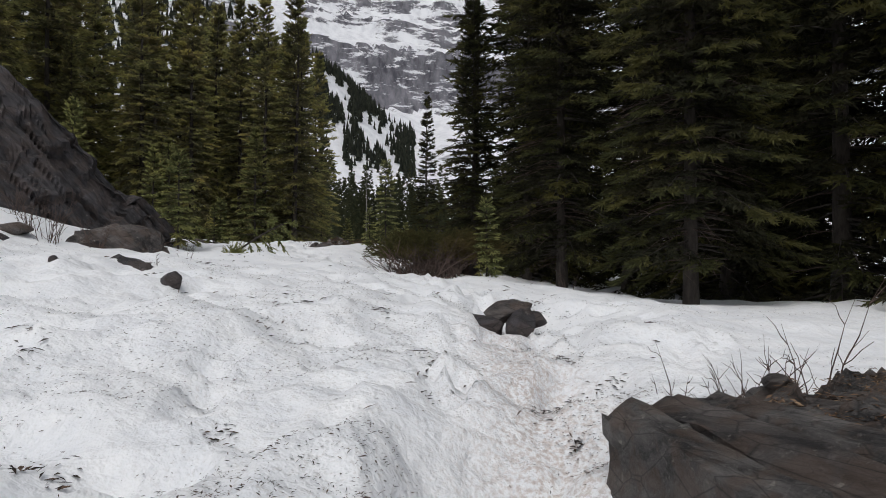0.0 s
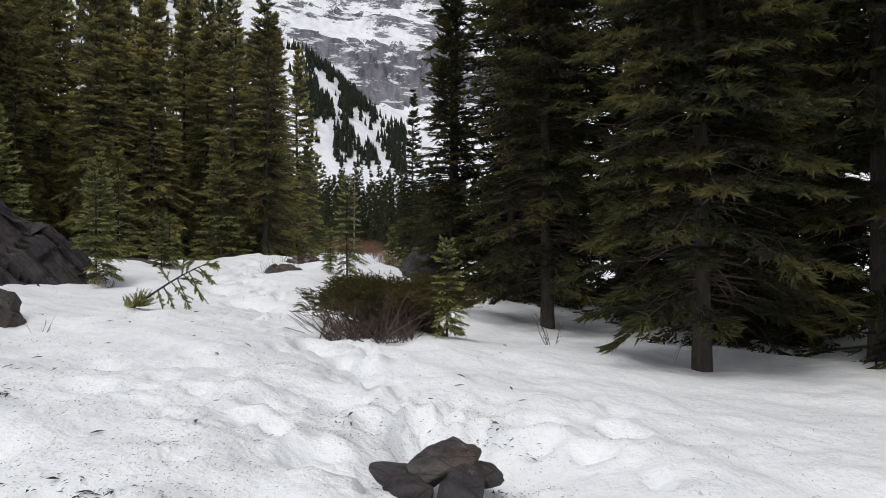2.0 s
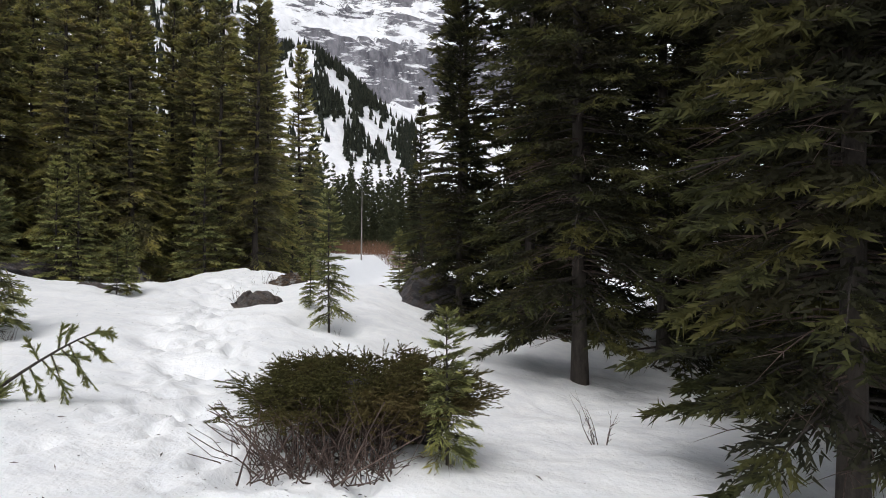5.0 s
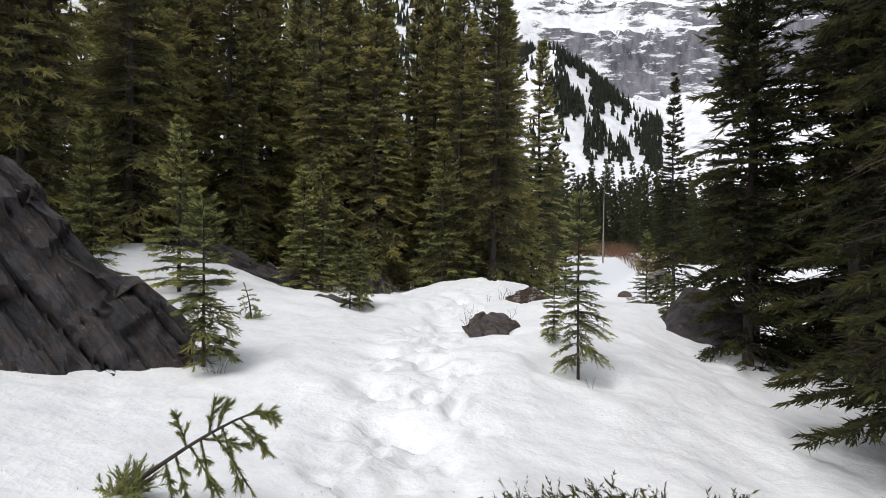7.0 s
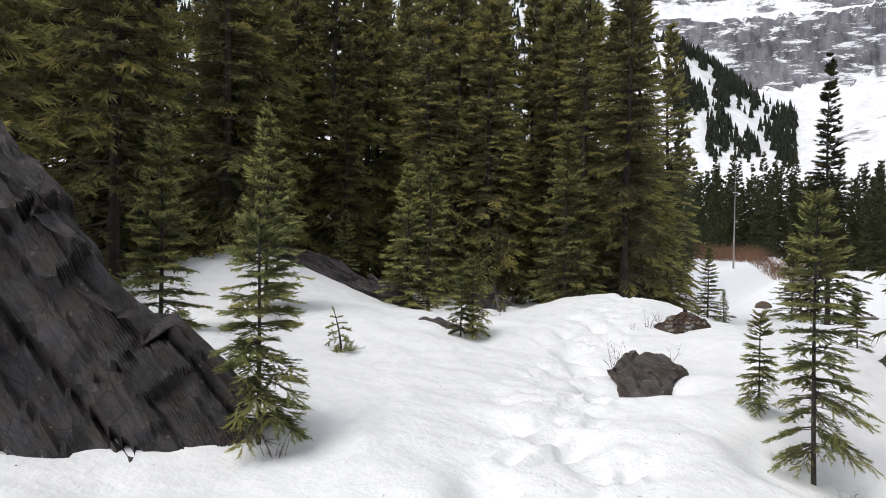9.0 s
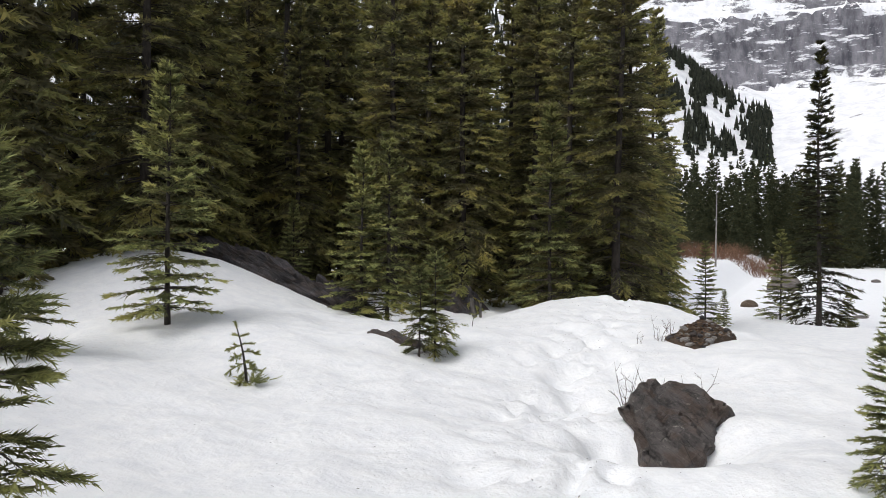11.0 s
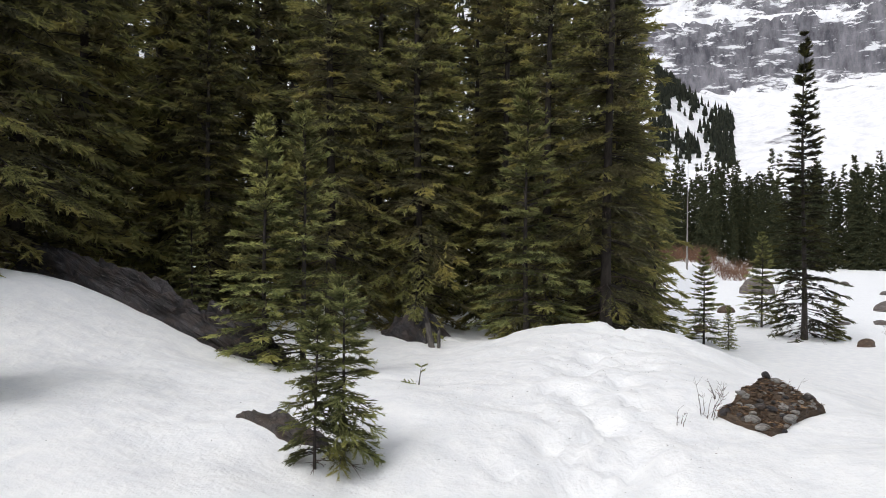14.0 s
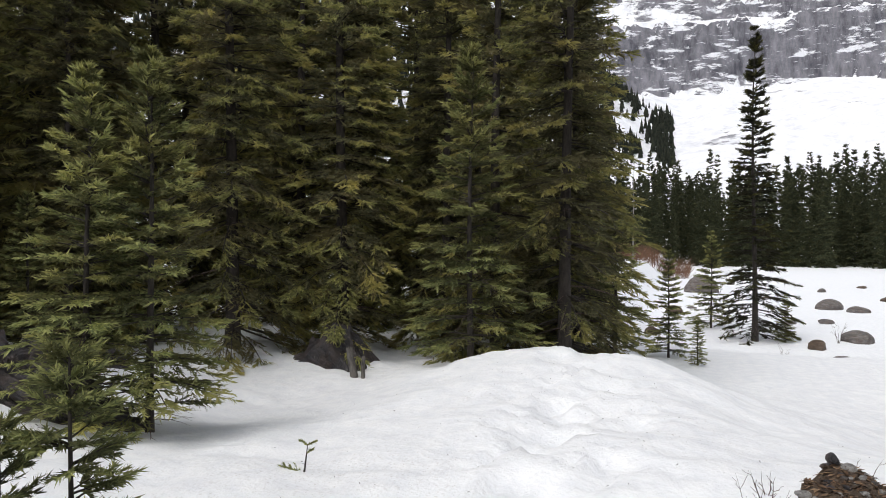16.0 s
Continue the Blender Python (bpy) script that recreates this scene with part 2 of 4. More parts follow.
def part(name, bm, material, parent, label="", smooth=False):
    me = bpy.data.meshes.new(name)
    for f in bm.faces:
        f.smooth = smooth
    bm.to_mesh(me)
    bm.free()
    me.materials.append(material)
    return child(name, me, parent, label)


def lattice(shape, seed):
    return np.random.default_rng(seed).random(shape)


LAT = lattice((64, 64), 3)


def vnoise(x, y, s=1.0):
    """Smooth value noise in the plane, 0 to 1."""
    x, y = np.asarray(x, float) * s, np.asarray(y, float) * s
    i, j = np.floor(x).astype(int), np.floor(y).astype(int)
    u, v = x - i, y - j
    u, v = u * u * (3 - 2 * u), v * v * (3 - 2 * v)
    a, b = LAT[i % 64, j % 64], LAT[(i + 1) % 64, j % 64]
    c, d = LAT[i % 64, (j + 1) % 64], LAT[(i + 1) % 64, (j + 1) % 64]
    return (a * (1 - u) + b * u) * (1 - v) + (c * (1 - u) + d * u) * v


def fbm(x, y, s, octaves=4, rough=0.5):
    t, a, w = 0, 1.0, 0
    for o in range(octaves):
        t = t + a * (vnoise(x + 17.3 * o, y - 9.1 * o, s) - 0.5)
        w += a
        a, s = a * rough, s * 2.03
    return t / w


def tubes(lines, radii, sides=5):
    """Tapered tubes along polylines: vertices and quads."""
    vs, fs, base = [], [], 0
    for pts, rad in zip(lines, radii):
        pts = np.asarray(pts, float)
        k = len(pts)
        tang = np.gradient(pts, axis=0)
        tang /= np.linalg.norm(tang, axis=1)[:, None] + 1e-9
        ref = np.where(np.abs(tang[:, 2:3]) > 0.8, np.array([[1.0, 0, 0]]), np.array([[0, 0, 1.0]]))
        u = np.cross(tang, ref)
        u /= np.linalg.norm(u, axis=1)[:, None] + 1e-9
        w = np.cross(tang, u)
        ang = np.arange(sides) * 2 * np.pi / sides
        ring = pts[:, None] + np.asarray(rad)[:, None, None] * (np.cos(ang)[None, :, None] * u[:, None] + np.sin(ang)[None, :, None] * w[:, None])
        vs.append(ring.reshape(-1, 3))
        a = np.arange(k - 1)[:, None] * sides + np.arange(sides)[None]
        b = np.arange(k - 1)[:, None] * sides + (np.arange(sides)[None] + 1) % sides
        fs.append(np.stack([a, b, b + sides, a + sides], -1).reshape(-1, 4) + base)
        base += k * sides
    return np.concatenate(vs), np.concatenate(fs)


# ---- ground ----
MOUNDS = [
    (0, 2, 2.2, 0.15), (-1.5, 4, 2, 0.09), (2, 4, 2, 0.10), (5, 6, 3, 0.26), (-4.5, 7, 2.2, 0.19), (-1.5, 7, 2, 0.43), (1, 7.5, 2, 0.02),
    (-4.3, 10, 1.8, -0.18), (-7, 10.5, 2.5, 1.10), (-2, 10.5, 2, 0.27), (0.5, 11, 2.2, 0.43), (-2, 14, 2, 0.40), (-5, 14, 2.2, 0.17), (-8.5, 15, 2.5, 0.66),
    (-1.5, 17.5, 2, 0.76), (-5, 18, 2.2, 0.95), (-8, 19.5, 2.5, 0.03), (-5, 22.3, 1.6, 0.79), (-11.5, 24, 3, 0.82), (-6, 4, 2.5, 1.09), (-12.5, 16.5, 2.4, 1.83),
    (3.5, 13, 3, -0.17), (-5.2, 7.2, 1.2, 0.45), (-5.2, 8.3, 1.1, -0.22), (-3.2, 6.2, 1.2, -0.21), (0.2, 6.3, 1.1, -0.06), (-2, 4, 1.1, 0.04), (-5.3, 20.6, 1.5, 0.20),
    (-0.5, 8, 2, 0.18), (-2.6, 12, 1.8, 0.20), (-5.6, 15.3, 1.5, 0.21), (-1.4, 13.4, 1.4, 0.13), (-6.3, 12.9, 1.5, -0.24), (-3, 17.8, 1.4, -0.14), (-6.3, 17.6, 1.6, -0.35),
    (-3.6, 15.2, 1.5, -0.46), (-1.6, 9.6, 1.8, -0.17), (0.6, 10.5, 2, -0.38),
]
TRAIL = [(0.0, 0.0), (0.25, 1.2), (0.4, 2.6), (0.35, 4.6), (0.0, 6.0), (-1.0, 7.6), (-1.8, 9.3), (-2.6, 11.2), (-3.2, 12.9), (-3.8, 14.6), (-4.3, 17.0), (-4.8, 19.5), (-5.1, 22.5)]
WELLS = [(-2.72, 13.72, 0.42, 0.15), (-0.19, 7.3, 0.45, 0.06), (-1.15, 12.5, 0.5, 0.16), (2.95, 7.6, 0.6, 0.06), (-5.55, 15.2, 0.5, 0.06), (-2.74, 13.85, 0.55, 0.36), (0.45, 4.4, 0.4, 0.06), (-3.0, 17.6, 0.65, 0.04)]


def trail_offset(x, y):
    """Distance from the trodden line, and the way along it."""
    best, along, run = np.full(np.shape(x), 1e9), np.zeros(np.shape(x)), 0.0
    for (ax, ay), (bx, by) in zip(TRAIL, TRAIL[1:]):
        dx, dy = bx - ax, by - ay
        length = math.hypot(dx, dy)
        t = np.clip(((x - ax) * dx + (y - ay) * dy) / length ** 2, 0, 1)
        d = np.hypot(x - ax - t * dx, y - ay - t * dy)
        along = np.where(d < best, run + t * length, along)
        best = np.minimum(best, d)
        run += length
    return best, along


def make_dents():
    """Old footprints along the line, and pits in the dirty bank."""
    g, out = np.random.default_rng(19), []
    for (ax, ay), (bx, by) in zip(TRAIL[2:], TRAIL[3:]):
        way = math.atan2(by - ay, bx - ax)
        for k in range(int(math.hypot(bx - ax, by - ay) * 13)):
            t, o = g.random(), g.normal(0, 0.32)
            a = way + g.normal(0, 0.3)
            out.append((ax + t * (bx - ax) - o * math.sin(way), ay + t * (by - ay) + o * math.cos(way), math.cos(a), math.sin(a), g.uniform(0.10, 0.16), g.uniform(0.05, 0.08), g.uniform(0.03, 0.07)))
    for k in range(160):
        a, r = g.uniform(0, 6.28), g.uniform(0.035, 0.11)
        out.append((g.uniform(-3.6, 1.6), g.uniform(1.5, 5.5), math.cos(a), math.sin(a), r * 1.4, r, g.uniform(0.02, 0.06)))
    return out


DENTS = make_dents()


def ground_z(x, y, detail=True):
    x, y = np.asarray(x, float), np.asarray(y, float)
    z = np.full(np.shape(x), 0.6)
    for a, b, s, h in MOUNDS:
        z = z + h * np.exp(-((x - a) ** 2 + (y - b) ** 2) / (2 * s * s))
    # beyond the crest the ground falls to an open flat
    fall = np.clip((y - 29) / 12, 0, 1) * np.clip((x + 11) / 4, 0, 1)
    z = z - 2.3 * fall * fall * (3 - 2 * fall) + 0.004 * np.clip(y - 35, 0, 80) + 0.05 * np.clip(-x - 12, 0, 30) + 0.05 * np.clip(-y, 0, 30)
    # the walk begins in a hollow, and steps lead up the bank
    cut = np.clip((2.6 - y) / 2.6, 0, 1) * np.exp(-np.clip(np.abs(x - 0.2) - 0.15 - 0.3 * np.clip(1.5 - y, 0, 3), 0, 9) ** 2 / 0.03)
    z = z - 1.0 * np.clip(cut, 0, 1)
    for a, b, s, h in WELLS:
        z = z - h * np.exp(-(((x - a) ** 2 + (y - b) ** 2) / (s * s)) ** 2)
    if detail:
        d, along = trail_offset(x, y)
        near = np.exp(-(d / 0.55) ** 2)
        fade = np.clip(1 - (np.hypot(x + 2, y - 10) - 22) / 30, 0.0, 1)
        z = z - 0.05 * near
        z = z + fade * (0.20 * fbm(x, y, 0.45, 3) + 0.13 * fbm(x + 40, y, 1.9, 3))
        # softened footprints, side by side along the line
        foot = vnoise(x + 5, y + 9, 3.4) * vnoise(x - 31, y + 3, 3.1)
        z = z - fade * np.exp(-(d / 0.6) ** 2) * 0.13 * np.clip(foot * 2.4 - 0.45, 0, 1)
        for a, b, c, sn, lo, wi, dp in DENTS:
            u, v = (x - a) * c + (y - b) * sn, (y - b) * c - (x - a) * sn
            q = (u / lo) ** 2 + (v / wi) ** 2
            z = z - dp * (np.exp(-q ** 2) - 0.35 * np.exp(-(q - 2.2) ** 2))
        rough = np.clip((6.5 - y) / 4, 0.15, 1)
        z = z + fade * rough * (0.22 * fbm(x, y + 70, 2.8, 3, 0.60) + 0.055 * np.abs(fbm(x + 9, y - 20, 7.5, 3, 0.65)) - 0.10 * np.clip(vnoise(x + 3, y + 50, 5.3) - 0.72, 0, 1))
    return z


def gz(x, y):
    return float(ground_z(np.array([x]), np.array([y]))[0])


def axis(lo, hi, step, far_lo, far_hi):
    mid = list(np.arange(lo, hi + 1e-6, step))
    out, s = [], step
    v = hi
    while v < far_hi:
        s *= 1.16
        v += s
        out.append(v)
    low, s, v = [], step, lo
    while v > far_lo:
        s *= 1.16
        v -= s
        low.append(v)
    return np.array(low[::-1] + mid + out)


def build_ground():
    xs, ys = axis(-8.5, 4.5, 0.075, -2600, 2600), axis(0.4, 23, 0.075, -2600, 2600)
    xs = np.concatenate([xs[xs < -3.2], np.arange(-3.2, 1.6, 0.042), xs[xs > 1.62]])
    ys = np.concatenate([ys[ys < 1.2], np.arange(1.2, 5.2, 0.042), ys[ys > 5.22]])
    X, Y = np.meshgrid(xs, ys)
    Z = ground_z(X, Y)
    nx, ny = len(xs), len(ys)
    i = (np.arange(ny - 1)[:, None] * nx + np.arange(nx - 1)[None]).ravel()
    me = mesh_from("ground", np.stack([X, Y, Z], -1).reshape(-1, 3), np.stack([i, i + 1, i + nx + 1, i + nx], -1), SNOW, smooth=True)
    d, along = trail_offset(X, Y)
    soil = np.exp(-(d / 0.26) ** 2) * np.clip((4.6 - Y) / 1.2, 0, 1) * 0.62
    near = me.attributes.new("crust", "FLOAT", "POINT")
    crust = np.clip((6.5 - Y) / 4, 0.0, 1) * np.clip((X + 9) / 4, 0, 1) * np.clip((2.2 - X) / 1.2, 0.25, 1) + 0.45 * np.exp(-(d / 0.5) ** 2)
    near.data.foreach_set("value", np.clip(0.75 * crust, 0.06, 1).ravel().astype(np.float32))
    at = me.attributes.new("soil", "FLOAT", "POINT")
    at.data.foreach_set("value", soil.ravel().astype(np.float32))
    return tagged(new("ground", me), "trodden old snow strewn with needles, rolling to the forest", "snow", kind="structure")


build_ground()


# ---- mountains ----
def ridge_height(th, r):
    """Height over the valley floor by bearing (degrees right of north) and distance."""
    x, y = r * np.sin(np.radians(th)), r * np.cos(np.radians(th))
    n1 = fbm(x, y, 1 / 160, 5, 0.55)
    n2 = fbm(x + 900, y, 1 / 45, 4, 0.6)
    apron = np.clip((r - 170) / 300, 0, 1) ** 1.25 * 108
    start = 450 + 90 * n1 + 2.0 * th
    up = np.clip(r - start, 0, None)
    bare = np.clip(0.75 + 2.2 * fbm(x - 300, y + 200, 1 / 70, 3), 0, 1)
    cliff = np.zeros_like(up)
    for k in range(16):
        s0 = 24 * k + 10 * np.sin(3.1 * k) + 14 * fbm(x + 50 * k, y, 1 / 60, 3)
        rise = 9 + 5 * math.sin(5.3 * k) + (34 if k == 0 else 12 if k in (1, 4, 7) else 0)
        cliff = cliff + rise * np.clip((up - s0) / (3 + 26 * (1 - bare)), 0, 1) * (up > 0)
    cliff = cliff + 0.22 * up
    side = np.clip((-12 - th) / 14, 0, 1)
    wall = np.clip((r - 250) / 230, 0, 1) ** 1.1 * 190 + np.clip((r - 480) / 14, 0, 1) * 60 + np.clip((r - 520) / 14, 0, 1) * 40 + np.clip((r - 520) / 200, 0, 2) * 120
    h = apron + cliff
    h = h * (1 - side) + side * wall
    spur = np.exp(-((r - 360) / 70) ** 2) * np.clip((-2.5 - th) / 9, 0, 1) * 44 * np.clip((th + 22) / 8, 0, 1)
    h = h + spur + (50 * n1 + 9 * n2) * np.clip((r - 190) / 200, 0, 1)
    return h


def build_mountain(name, t0, t1, label):
    th = np.linspace(t0, t1, int((t1 - t0) * 4))
    r = np.concatenate([np.linspace(150, 440, 60), np.linspace(443, 660, 100), np.linspace(665, 1100, 40)])
    T, R = np.meshgrid(th, r)
    H = ridge_height(T, R)
    V = np.stack([R * np.sin(np.radians(T)), R * np.cos(np.radians(T)), H - 1.0 - 4.0 * np.clip((200 - R) / 50, 0, 1)], -1).reshape(-1, 3)
    n = len(th)
    i = (np.arange(len(r) - 1)[:, None] * n + np.arange(n - 1)[None]).ravel()
    me = mesh_from(name, V, np.stack([i, i + 1, i + n + 1, i + n], -1), MOUNTAIN, smooth=False)
    return tagged(new(name, me), label, "mountain", kind="structure")


build_mountain("mountain_ahead", -72, 44, "snow-covered limestone mountain with bare cliff bands")


def cones(pts, heights, sides=5):
    """Many far conifers as small tiered cones in one mesh."""
    pts, heights = np.asarray(pts), np.asarray(heights)
    g = np.random.default_rng(5)
    vs, fs = [], []
    ang = np.arange(sides) * 2 * np.pi / sides
    for tier, (zb, zt, w) in enumerate([(0.02, 0.5, 0.20), (0.28, 0.76, 0.14), (0.55, 1.0, 0.085)]):
        rot = g.random(len(pts))[:, None] * 6.28
        wob = g.uniform(0.7, 1.3, (len(pts), sides))
        ring = np.stack([pts[:, 0:1] + heights[:, None] * w * wob * np.cos(ang + rot), pts[:, 1:2] + heights[:, None] * w * wob * np.sin(ang + rot),
                         pts[:, 2:3] + heights[:, None] * (zb + 0 * ang)], -1)
        tip = np.stack([pts[:, 0], pts[:, 1], pts[:, 2] + heights * zt], -1)[:, None]
        base = len(pts) * (sides + 1) * tier + np.arange(len(pts))[:, None] * (sides + 1)
        vs.append(np.concatenate([ring, tip], 1).reshape(-1, 3))
        k = np.arange(sides)[None]
        fs.append(np.stack([base + k, base + (k + 1) % sides, base + sides + 0 * k], -1).reshape(-1, 3))
    return np.concatenate(vs), np.concatenate(fs)


def slope_forest():
    g = np.random.default_rng(11)
    pts, hs = [], []
    while len(pts) < 7400:
        spur = len(pts) < 1500
        th, r = (g.uniform(-17, -2.6), g.triangular(272, 352, 392)) if spur else (g.uniform(-62, -18), g.uniform(220, 560))
        if float(fbm(np.array([th * 0.9]), np.array([r * 0.05]), 1.0, 3, 0.7)[0]) < (g.uniform(-0.12, 0.16) + 0.12 * min(1.0, max(0.0, (-8 - th) / 6)) if spur else -0.3):
            continue
        h = float(ridge_height(np.array([th]), np.array([r]))[0])
        pts.append((r * math.sin(radians(th)), r * math.cos(radians(th)), h - 1.3))
        hs.append(g.uniform(3.0, 7.5) * (1.0 if spur else 1.6))
    v, f = cones(pts, hs)
    tagged(new("slope_forest", mesh_from("slope_forest", v, f, make_needles("slope_needles", (0.014, 0.018, 0.015), (0.034, 0.040, 0.028), (0.046, 0.046, 0.030)))), "dark conifers scattered over the snowy mountain slope", "forest", kind="stuff")


slope_forest()


# ---- conifers ----
def needle_blades(g, S, D, Ln, blades, blade, width):
    """Needle triangles set round twigs that start at S, run along D and are Ln long."""
    m = len(S)
    u = (np.arange(blades)[None] + g.random((m, blades))) / blades
    p = S[:, None] + D[:, None] * (u * Ln[:, None])[..., None]
    rnd = g.normal(size=(m, blades, 3))
    rnd[..., 2] *= 1.7
    perp = np.cross(D[:, None], rnd)
    perp /= np.linalg.norm(perp, axis=2)[..., None] + 1e-9
    wv = np.cross(D[:, None] + 0.0 * perp, perp)
    tip = p + (D[:, None] * g.uniform(0.6, 1.1, (m, blades, 1)) + perp * g.uniform(0.4, 0.85, (m, blades, 1))) * blade * g.uniform(0.7, 1.25, (m, blades, 1))
    a, b = p + wv * width, p - wv * width
    V = np.stack([a, b, tip], 2).reshape(-1, 3)
    return V, np.arange(len(V)).reshape(-1, 3)


def crown_arrays(g, h, radius, low, whorls, per, twigs, blades, blade, width, droop, power=0.85, gaps=0.1, lopsided=0.0, jitter=0.25):
    """Branch lines, and needle triangles on the twigs along them."""
    lines, rads, S, D, Ln, Tip = [], [], [], [], [], []
    zs = low * h + (h * 0.985 - low * h) * np.linspace(0, 1, whorls) ** 0.93
    lean = g.uniform(0, 6.28)
    for z in zs:
        for k in range(per):
            if g.random() < gaps:
                continue
            az = g.uniform(0, 6.28)
            rel = (z - low * h) / (h - low * h)
            L = radius * (1 - rel) ** power * g.uniform(0.62, 1.12) * (1 + lopsided * math.cos(az - lean)) + 0.03 * h ** 0.5
            zz = z + g.uniform(-jitter, jitter) * (h / whorls)
            rise = 0.15 + 0.75 * rel ** 2
            bend = droop * (1.1 - rel) + g.uniform(-0.1, 0.1)
            s = np.linspace(0, 1, 5)
            out = np.array([math.cos(az), math.sin(az), 0.0])
            pts = out * (L * s * (1 - 0.08 * s))[:, None] + np.array([0, 0, 1.0]) * (zz + L * (rise * s - bend * s ** 1.6 + 0.18 * bend * s ** 4))[:, None]
            lines.append(pts[[0, 2, 4]])
            rads.append((0.004 + 0.011 * L) * (1.05 - s[[0, 2, 4]]))
            n = max(4, int(twigs * (0.35 + 0.65 * L / radius)))
            u = np.sort(g.uniform(0.06 if rel > 0.12 else 0.25, 1.0, n))
            idx = np.clip((u * 4).astype(int), 0, 3)
            fr = u * 4 - idx
            P0 = pts[idx] * (1 - fr)[:, None] + pts[idx + 1] * fr[:, None]
            tang = pts[idx + 1] - pts[idx]
            tang /= np.linalg.norm(tang, axis=1)[:, None]
            side = np.cross(tang, [0, 0, 1.0])
            sg = np.where(g.random(n) < 0.5, -1, 1)[:, None]
            fwd = g.uniform(0.45, 1.0, n)[:, None]
            dirv = tang * fwd + side * sg * g.uniform(0.35, 0.95, n)[:, None] + np.array([0, 0, 1.0]) * g.uniform(-0.24, 0.10, n)[:, None]
            dirv[-1] = tang[-1]
            dirv /= np.linalg.norm(dirv, axis=1)[:, None]
            S.append(P0)
            D.append(dirv)
            # outer twigs take the lighter tip colour, inner ones the shaded colour
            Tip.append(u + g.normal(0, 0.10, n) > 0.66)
            Ln.append((0.30 * L * (1.08 - u) + 0.07 + 0.05 * L) * g.uniform(0.7, 1.2, n))
    V, F = needle_blades(g, np.concatenate(S), np.concatenate(D), np.concatenate(Ln), blades, blade, width)
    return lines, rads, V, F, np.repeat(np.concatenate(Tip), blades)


def trunk_arrays(g, h, r0, top=1.0, wave=0.012, sink=0.5):
    s = np.linspace(0, 1, 12)
    z = -sink + (h * top + sink) * s
    w = wave * h
    px = w * np.sin(s * 3 + g.uniform(0, 6)) * s
    py = w * np.sin(s * 4 + g.uniform(0, 6)) * s
    r = r0 * (1 - s) ** 0.85 * (1 + 0.5 * np.exp(-s * 14)) + 0.004
    return [np.stack([px, py, z], -1)], [r]


def conifer(name, seed, h, radius, material, label, low=0.08, whorls=26, per=6, twigs=13, blades=8, blade=0.12, width=0.016, droop=0.55,
            trunk_r=None, gaps=0.1, power=0.85, dead=0, lopsided=0.0, jitter=0.25):
    g = np.random.default_rng(seed)
    ob = new(name)
    r0 = trunk_r or 0.0085 * h + 0.012
    tl, tr = trunk_arrays(g, h, r0)
    lines, rads, V, F, tips = crown_arrays(g, h, radius, low, whorls, per, twigs, blades, blade, width, droop, power, gaps, lopsided, jitter)
    v, f = tubes(tl, tr, 9)
    v2, f2 = tubes(lines, rads, 3)
    child("trunk", mesh_from("trunk", np.concatenate([v, v2]), np.concatenate([f, f2 + len(v)]), BARK, smooth=True), ob)
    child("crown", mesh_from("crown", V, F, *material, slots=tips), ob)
    if dead:
        dl, dr = [], []
        for _ in range(dead):
            az, z = g.uniform(0, 6.28), g.uniform(0.03, low + 0.22) * h
            L = radius * g.uniform(0.35, 0.85)
            s = np.linspace(0, 1, 5)
            out = np.array([math.cos(az), math.sin(az), 0.0])
            stem = out * (L * s)[:, None] + np.array([0, 0, 1.0]) * (z + L * (0.05 * s - 0.35 * s ** 2))[:, None]
            dl.append(stem)
            dr.append((0.008 * L + 0.003) * (1.1 - s))
            for q in range(5):
                k = g.integers(1, 4)
                a2 = az + g.uniform(-1, 1)
                l2 = L * g.uniform(0.15, 0.4)
                o2 = np.array([math.cos(a2), math.sin(a2), g.uniform(-0.5, 0.2)])
                dl.append(stem[k] + o2 * (l2 * np.linspace(0, 1, 3))[:, None])
                dr.append(0.003 * np.array([1, 0.8, 0.3]))
        v, f = tubes(dl, dr, 3)
        tagged(child("dead_wood", mesh_from("dead_wood", v, f, TWIG), ob, "bare dead lower twigs"), kind="stuff")
    return tagged(ob, label, "spruce")


def place(ob, x, y, scale=1.0, turn=0.0, z=None, tilt=0.0):
    ob.matrix_basis = pose(x, y, gz(x, y) if z is None else z, tilt, 0, turn) @ Matrix.Scale(scale, 4)
    return ob


TALL_LABEL = "tall dark green spruce standing in snow at the forest edge"
tall = [conifer("spruce_tree", 100 + k, 11.5, 1.55 + 0.15 * (k % 3), SPRUCE, TALL_LABEL, low=0.04, whorls=36, per=9, twigs=28, blades=15, blade=0.085, width=0.0125,
                droop=0.62 + 0.08 * (k % 2), gaps=0.10, dead=12) for k in range(4)]
back = [conifer("spruce_tree", 110 + k, 11.5, 1.7, SPRUCE, "tall dark green spruce deep in the forest", low=0.04, whorls=34, per=8, twigs=17, blades=8, blade=0.16, width=0.028,
                droop=0.66, gaps=0.08) for k in range(2)]
